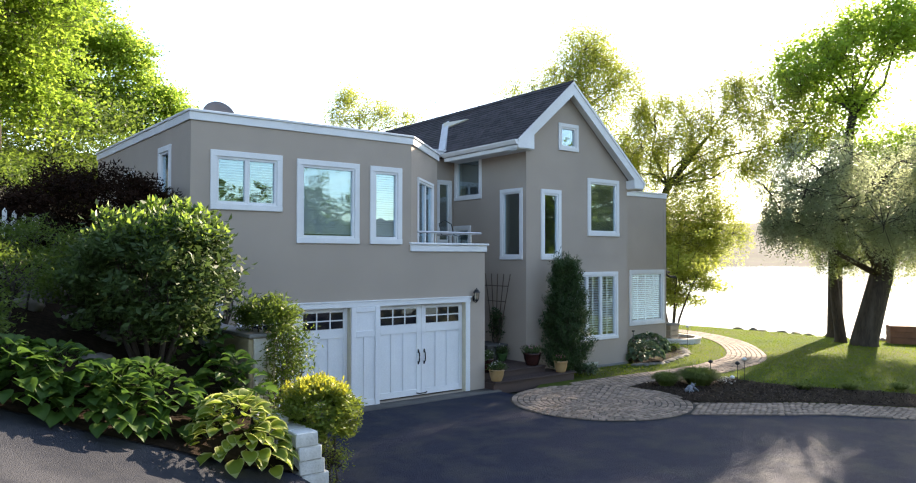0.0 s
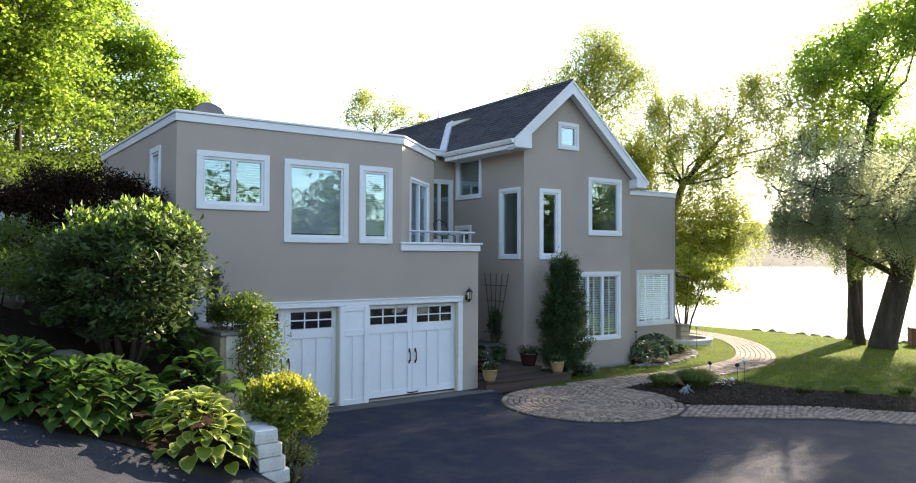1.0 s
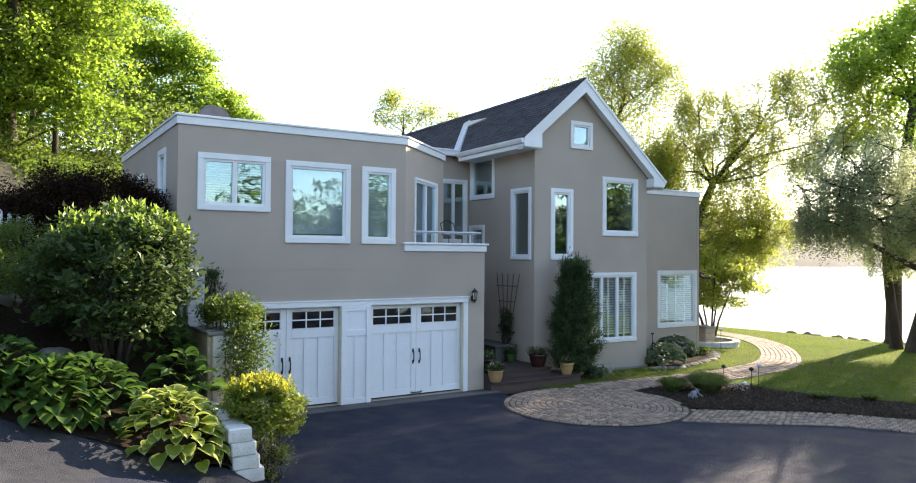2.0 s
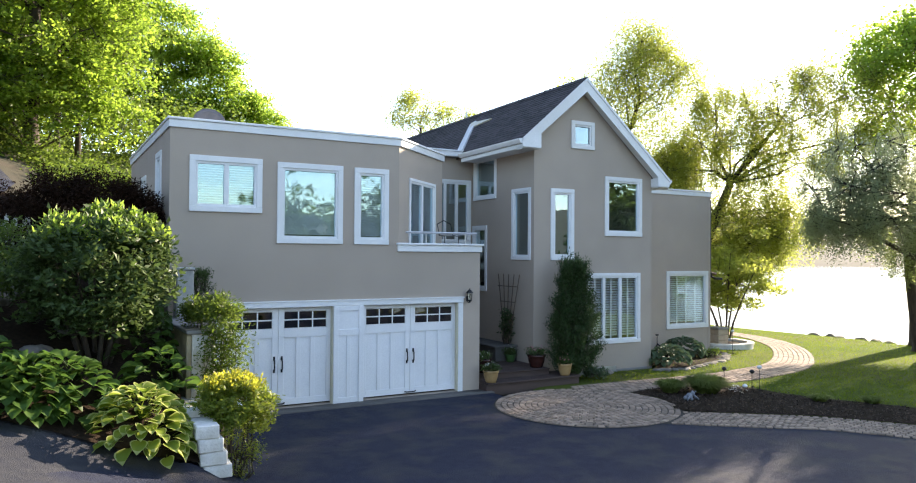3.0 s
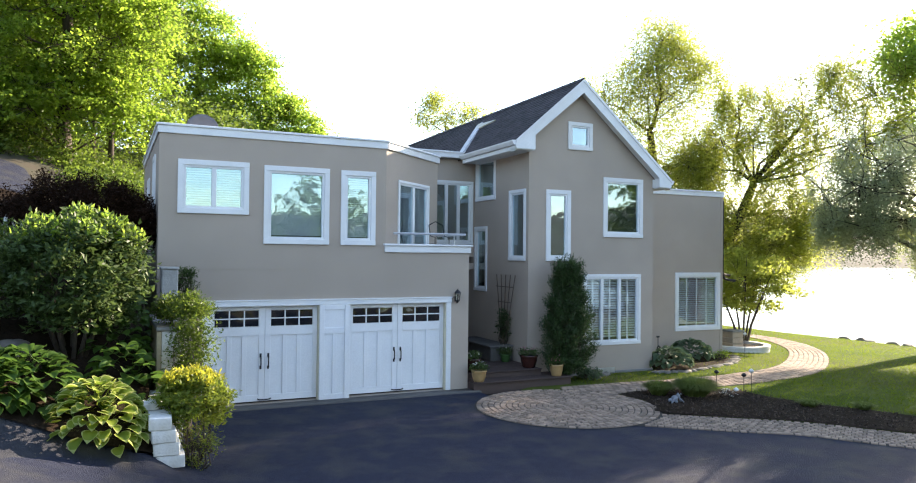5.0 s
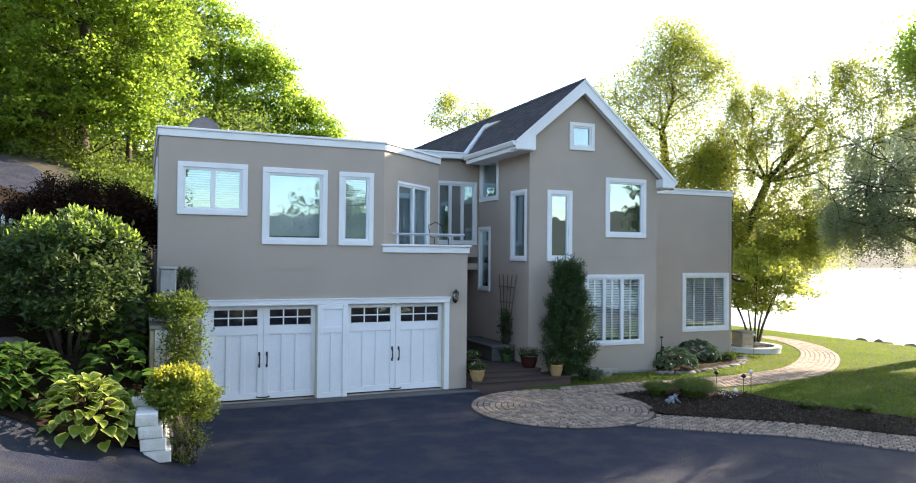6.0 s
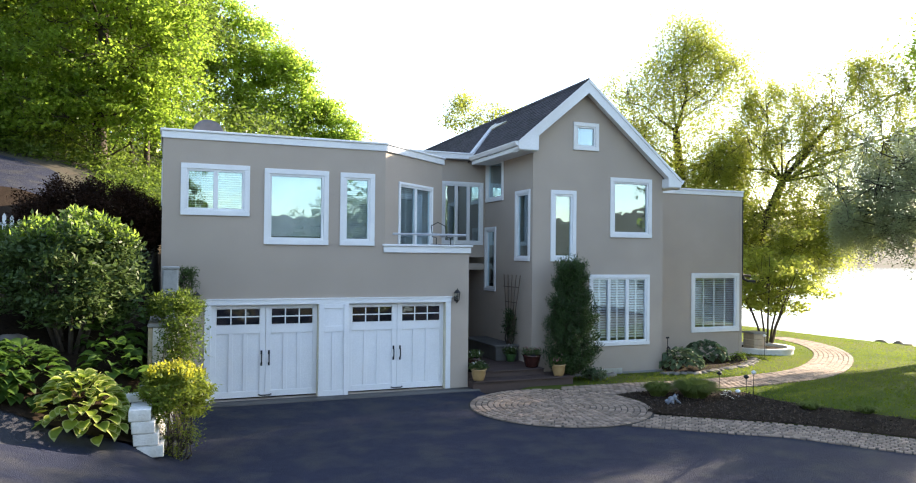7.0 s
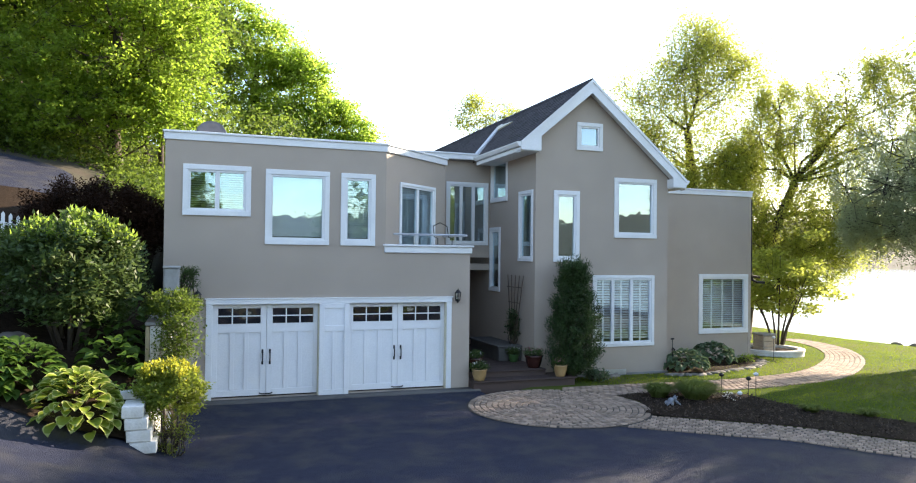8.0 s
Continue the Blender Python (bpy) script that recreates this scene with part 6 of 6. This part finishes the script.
# ---- planter, pedestal, garden ornaments ----
pl = thing("round_planter", (26.3, 18.75, land(26.3, 18.75)), "round low white masonry planter ring", "planter")
bm = bmesh.new()
lathe(bm, [(1.25, -0.3), (1.27, 0.16), (1.30, 0.17), (1.30, 0.24), (1.05, 0.24), (1.05, 0.10), (0.2, 0.10)], 48)
part("ring", bm, BLOCKWHITE, pl)
bm = bmesh.new()
lathe(bm, [(0.3, 0.10), (1.04, 0.14), (0.3, 0.2)], 30)
part("soil", bm, MULCH, pl)
ped = thing("stone_pedestal", (25.75, 18.35, land(25.75, 18.35) + 0.12), "tan stone block pedestal standing in the planter", "pedestal")
for k in range(3):
    bm = bmesh.new()
    box(bm, -0.28, -0.28, k * 0.21, 0.28, 0.28, k * 0.21 + 0.2, 0.015)
    part("block", bm, surface("tan_stone", (0.42, 0.35, 0.26), (0.34, 0.28, 0.21), 5, 0.85, 0.4, 30), ped)
bm = bmesh.new()
box(bm, -0.32, -0.32, 0.63, 0.32, 0.32, 0.70, 0.015)
part("cap", bm, CONCRETE, ped)


def solar_light(x, y, h, lit):
    th = thing("solar_light", (x, y, land(x, y)), "slim garden stake light with a pale glass head", "garden light", "stake lights")
    bm = bmesh.new()
    tube(bm, [Vector((0, 0, -0.1)), Vector((0, 0, h))], [0.008, 0.008], 6)
    part("stake", bm, BLACK, th)
    bm = bmesh.new()
    lathe(bm, [(0.02, h - 0.02), (0.06, h + 0.01), (0.065, h + 0.04), (0.02, h + 0.08)], 12)
    part("head", bm, BLOCKWHITE if lit else BLACK, th)


solar_light(18.52, 10.72, 0.62, True)
solar_light(18.42, 10.86, 0.5, False)
solar_light(18.15, 11.5, 0.5, False)
solar_light(18.15, 10.85, 0.16, True)
solar_light(24.7, 16.75, 0.8, True)
frog = new("garden_ornament")
bm = bmesh.new()
for (x, y, z, r) in ((0, 0, 0.12, 0.11), (0.12, -0.03, 0.2, 0.075), (-0.14, 0.03, 0.07, 0.07), (0.2, -0.08, 0.06, 0.045), (-0.05, -0.15, 0.05, 0.05), (0.05, 0.14, 0.05, 0.05), (0.17, -0.1, 0.27, 0.025), (0.17, 0.03, 0.27, 0.025)):
    bmesh.ops.create_icosphere(bm, subdivisions=2, radius=r, matrix=Matrix.Translation((x, y, z)))
tube(bm, [Vector((0.1, -0.1, 0.15)), Vector((0.22, -0.2, 0.02))], [0.03, 0.025], 6)
tube(bm, [Vector((-0.1, -0.1, 0.1)), Vector((-0.25, -0.15, 0.02))], [0.035, 0.02], 6)
bpy.data.objects.remove(frog)
frog = part("garden_ornament", bm, surface("pale_grey_cast", (0.22, 0.23, 0.25), (0.13, 0.14, 0.16), 8, 0.6, 0.2, 40), None, smooth=True)
frog.location = (16.1, 10.75, land(16.1, 10.75) + 0.05)
frog.scale = (0.72, 0.72, 0.72)
tagged(frog, "pale grey cast garden figure crouching on mulch", "ornament")
shrub("low_perennial", (17.9, 10.9, land(17.9, 10.9)), (0.25, 0.2, 0.10), 45, 0.05, PETALWHITE, "pale flowering groundcover in the bed", 57, 0.7, 3, 0.1, n=30, zmin=0)

# ---- lakeside: timber box, gravel, shore stones ----
bx = thing("timber_box", (36.6, 13.0, land(36.4, 13.0)), "rust-brown timber planter box at the shore", "planter", turn=-55)
for k in range(4):
    bm = bmesh.new()
    box(bm, -1.25, -0.4, k * 0.26 - 0.2, 1.25, 0.4, k * 0.26 + 0.05, 0.012)
    part("board", bm, RUST, bx)
bm = bmesh.new()
tube(bm, [Vector((0.9, 0.8, 0)), Vector((0.9, 0.8, 1.5))], [0.06, 0.06], 8)
tube(bm, [Vector((1.3, 0.9, 0)), Vector((1.3, 0.9, 1.3))], [0.06, 0.06], 8)
part("mooring_post", bm, WOODDARK, bx)
sheet("gravel", [(33.8, 11.6), (36.2, 12.6), (37.4, 8), (37.5, 0), (35, 0), (33.6, 6)], 0.03, surface("pale_gravel", (0.36, 0.31, 0.26), (0.2, 0.17, 0.15), 16, 0.9, 0.9, 30), "pale gravel strip along the shore", "gravel", 0.8)
for i in range(16):
    stone(36.9 + 0.3 * math.sin(i * 2.3), 10 + i * 0.8, 0.3, 0.25, 0.2, 90 + i, "dark wet shore stone", land(36.8, 10 + i * 0.8) - 0.12, "shore_stone", "shore stones")


# ---- balcony furniture ----
bt = thing("patio_chair", (11.9, 15.0, 3.2), "wrought metal patio chair on the balcony", "chair")
bm = bmesh.new()
for sx in (-0.2, 0.2):
    tube(bm, [Vector((sx, -0.2, 0)), Vector((sx, -0.2, 0.62)), Vector((sx, 0.1, 0.66)), Vector((sx, 0.22, 0.95))], [0.012] * 4, 5)
    tube(bm, [Vector((sx, 0.22, 0)), Vector((sx, 0.2, 0.45))], [0.012] * 2, 5)
tube(bm, [Vector((-0.2, 0.22, 0.95)), Vector((0, 0.24, 1.05)), Vector((0.2, 0.22, 0.95))], [0.012] * 3, 5)
part("frame", bm, BLACK, bt)
bm = bmesh.new()
box(bm, -0.22, -0.22, 0.42, 0.22, 0.2, 0.45, 0.01)
part("seat", bm, BLACK, bt)
bm = bmesh.new()
box(bm, 10.3, 14.43, 3.14, 12.15, 18.4, 3.195)
part("balcony_floor", bm, CONCRETE, house)

# ---- undergrowth on the hillside and lawn blades ----
urng = np.random.default_rng(77)
und = []
for i in range(260):
    x, y = urng.uniform(-14, 13), urng.uniform(23, 48)
    if x < 2.8:
        continue
    und.append((x, y, land(x, y) + urng.uniform(0.05, 0.45)))
for i in range(130):
    x, y = urng.uniform(2.8, 8), urng.uniform(23, 33)
    und.append((x, y, land(x, y) + urng.uniform(0.05, 0.5)))
for i in range(90):
    x, y = urng.uniform(-9, 2.6), urng.uniform(30.0, 37)
    und.append((x, y, land(x, y) + urng.uniform(0.1, 1.9)))
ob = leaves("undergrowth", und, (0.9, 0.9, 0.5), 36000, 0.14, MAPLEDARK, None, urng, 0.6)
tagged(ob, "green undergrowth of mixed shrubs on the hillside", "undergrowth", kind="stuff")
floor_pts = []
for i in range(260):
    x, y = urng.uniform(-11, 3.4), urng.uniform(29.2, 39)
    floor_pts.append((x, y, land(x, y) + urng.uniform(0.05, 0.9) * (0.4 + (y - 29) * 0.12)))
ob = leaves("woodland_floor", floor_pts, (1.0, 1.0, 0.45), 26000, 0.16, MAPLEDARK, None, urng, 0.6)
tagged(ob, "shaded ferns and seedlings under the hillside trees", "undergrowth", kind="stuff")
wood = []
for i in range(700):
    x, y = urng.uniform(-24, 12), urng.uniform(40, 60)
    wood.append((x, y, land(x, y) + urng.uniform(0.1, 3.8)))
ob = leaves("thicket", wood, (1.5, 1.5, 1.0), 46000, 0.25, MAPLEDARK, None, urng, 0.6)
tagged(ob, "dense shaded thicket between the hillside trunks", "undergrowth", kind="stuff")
cnt = 130000
from mathutils.geometry import tessellate_polygon
tris = tessellate_polygon([[Vector((x, y, 0)) for x, y in GRASSY]])
T = np.array([[GRASSY[i] for i in t] for t in tris], float)
area = np.abs(np.cross(T[:, 1] - T[:, 0], T[:, 2] - T[:, 0]))
ti = urng.choice(len(T), cnt, p=area / area.sum())
a, b = urng.random((2, cnt, 1))
fl = a + b > 1
a, b = np.where(fl, 1 - a, a), np.where(fl, 1 - b, b)
P = T[ti, 0] + (T[ti, 1] - T[ti, 0]) * a + (T[ti, 2] - T[ti, 0]) * b
way = np.array(WALKWAY)
near = np.min(((P[:, None, :] - way[None]) ** 2).sum(2), axis=1) < 0.70 ** 2
P = P[~near]
Z = np.array([land(x, y) for x, y in P]) + 0.015
ob = leaves("grass", np.column_stack([P, Z]), (0.02, 0.02, 0.001), len(P), 0.05, BLADE, None, urng, 0.22, -0.8, 0.9)
tagged(ob, "short mown grass blades, bright where sunlit", "grass", kind="stuff")
# bark chips on the mulch
chips = []
while len(chips) < 5000:
    x, y = urng.uniform(15, 24), urng.uniform(4, 12.6)
    inside = False
    for (xa, ya), (xb, yb) in zip(BED, BED[1:] + BED[:1]):
        if (ya > y) != (yb > y) and x < (xb - xa) * (y - ya) / (yb - ya) + xa:
            inside = not inside
    if inside:
        chips.append((x, y, land(x, y) + 0.055))
ob = leaves("bark_chips", chips, (0.02, 0.02, 0.02), 5000, 0.06, surface("bark_chip", (0.085, 0.055, 0.036), (0.028, 0.019, 0.014), 8, 0.9, 0.3, 30, rand=0.5), None, urng, 0.5, 0, 0.05)
tagged(ob, "loose dark bark chips on the bed", "mulch", kind="stuff")


# ---- paving stones ----
def paver_mesh(v):
    r = random.Random(v)
    bm = bmesh.new()
    lo, hi = [], []
    for x, y in ((-0.5, -0.5), (0.5, -0.5), (0.5, 0.5), (-0.5, 0.5)):
        j = Vector((r.uniform(-0.03, 0.03), r.uniform(-0.03, 0.03), 0))
        lo.append(bm.verts.new(Vector((x, y, -0.5)) + j))
        hi.append(bm.verts.new(Vector((x * 0.86, y * 0.86, 0.5 + r.uniform(-0.06, 0.06))) + j))
    mid = [bm.verts.new(Vector((v.co.x, v.co.y, 0.15))) for v in lo]
    bm.faces.new(hi)
    for k in range(4):
        q = (k + 1) % 4
        bm.faces.new((lo[k], lo[q], mid[q], mid[k]))
        bm.faces.new((mid[k], mid[q], hi[q], hi[k]))
    me = bpy.data.meshes.new("paver")
    bm.to_mesh(me)
    bm.free()
    me.materials.append(PAVER)
    return me


PAVERS = [paver_mesh(i) for i in range(6)]
prng = random.Random(17)
circle = [(PATIO[0] + (PATIO_R + 0.01) * math.cos(6.2832 * k / 64), PATIO[1] + (PATIO_R + 0.01) * math.sin(6.2832 * k / 64)) for k in range(64)]
patio = sheet("pavement_patio", circle, 0.03, JOINT, "round patio of grey-brown cobbles laid in rings", "pavement", 0.5)
band = sheet("pavement_band", ribbon(BAND, 0.62), 0.027, JOINT, "cobble border band along the drive", "pavement", 0.5)
walkway = sheet("pavement_walk", ribbon(WALKWAY, 0.66), 0.024, JOINT, "curving cobble path round to the lake", "pavement", 0.5)
joined = {"walk": [], "band": [], "patio": []}


def lay(parent, key, x, y, w, d, turn, single, off):
    z = land(x, y) + off + prng.uniform(-0.004, 0.004)
    m = Matrix.Translation((x, y, z)) @ Matrix.Rotation(turn, 4, "Z") @ Matrix.Rotation(prng.uniform(-0.02, 0.02), 4, "X") @ Matrix.Diagonal((w, d, 0.05, 1))
    me = PAVERS[prng.randrange(6)]
    if single:
        o = new("paver", me)
        o.parent = parent
        o.matrix_basis = m
    else:
        joined[key].append((me, m))


ring = 0.137
singles = 0
for i in range(int(PATIO_R / ring)):
    r0 = (i + 0.5) * ring
    n = max(3, round(6.2832 * r0 / 0.155))
    for k in range(n):
        a = 6.2832 * (k + 0.5 * (i % 2)) / n + prng.uniform(-0.01, 0.01)
        x, y = PATIO[0] + r0 * math.cos(a), PATIO[1] + r0 * math.sin(a)
        one = (x - 1.2 * y) < -1.05 + 0.6 and y < 11.7 and singles < 300
        singles += one
        lay(patio, "patio", x, y, ring - 0.02, 6.2832 * r0 / n - 0.02, a, one, 0.026)


def lay_along(parent, key, line, half, cross, along, off, skip=None):
    """Rows of stones across a curving strip."""
    acc, nxt = 0.0, 0.0
    for (x0, y0), (x1, y1) in zip(line, line[1:]):
        L = math.hypot(x1 - x0, y1 - y0)
        while nxt < acc + L:
            t = (nxt - acc) / L
            cx, cy = x0 + (x1 - x0) * t, y0 + (y1 - y0) * t
            a = math.atan2(y1 - y0, x1 - x0)
            n = int(2 * half / cross)
            sh = prng.uniform(-0.03, 0.03)
            for k in range(n):
                u = (k + 0.5) / n * 2 * half - half + sh * 0.3
                st = along * 0.5 * (k % 2) + prng.uniform(-0.008, 0.008)
                x, y = cx - math.sin(a) * u + math.cos(a) * st, cy + math.cos(a) * u + math.sin(a) * st
                if skip and skip(x, y):
                    continue
                lay(parent, key, x, y, along - 0.02, 2 * half / n - 0.02, a, False, off)
            nxt += along
        acc += L


def in_patio(x, y):
    return math.hypot(x - PATIO[0], y - PATIO[1]) < PATIO_R + 0.06


lay_along(band, "band", BAND, 0.62, 0.135, 0.13, 0.023, in_patio)
lay_along(walkway, "walk", WALKWAY, 0.66, 0.155, 0.165, 0.02, in_patio)
for key, parent in (("walk", walkway), ("band", band), ("patio", patio)):
    verts, faces = [], []
    for me, m in joined[key]:
        k = len(verts)
        verts += [tuple(m @ v.co) for v in me.vertices]
        faces += [tuple(k + i for i in p.vertices) for p in me.polygons]
    if verts:
        ob = mesh_object("pavers", verts, faces, PAVER)
        ob.parent = parent
        tagged(ob, "grey-brown cobbles with dark joints", kind="stuff")
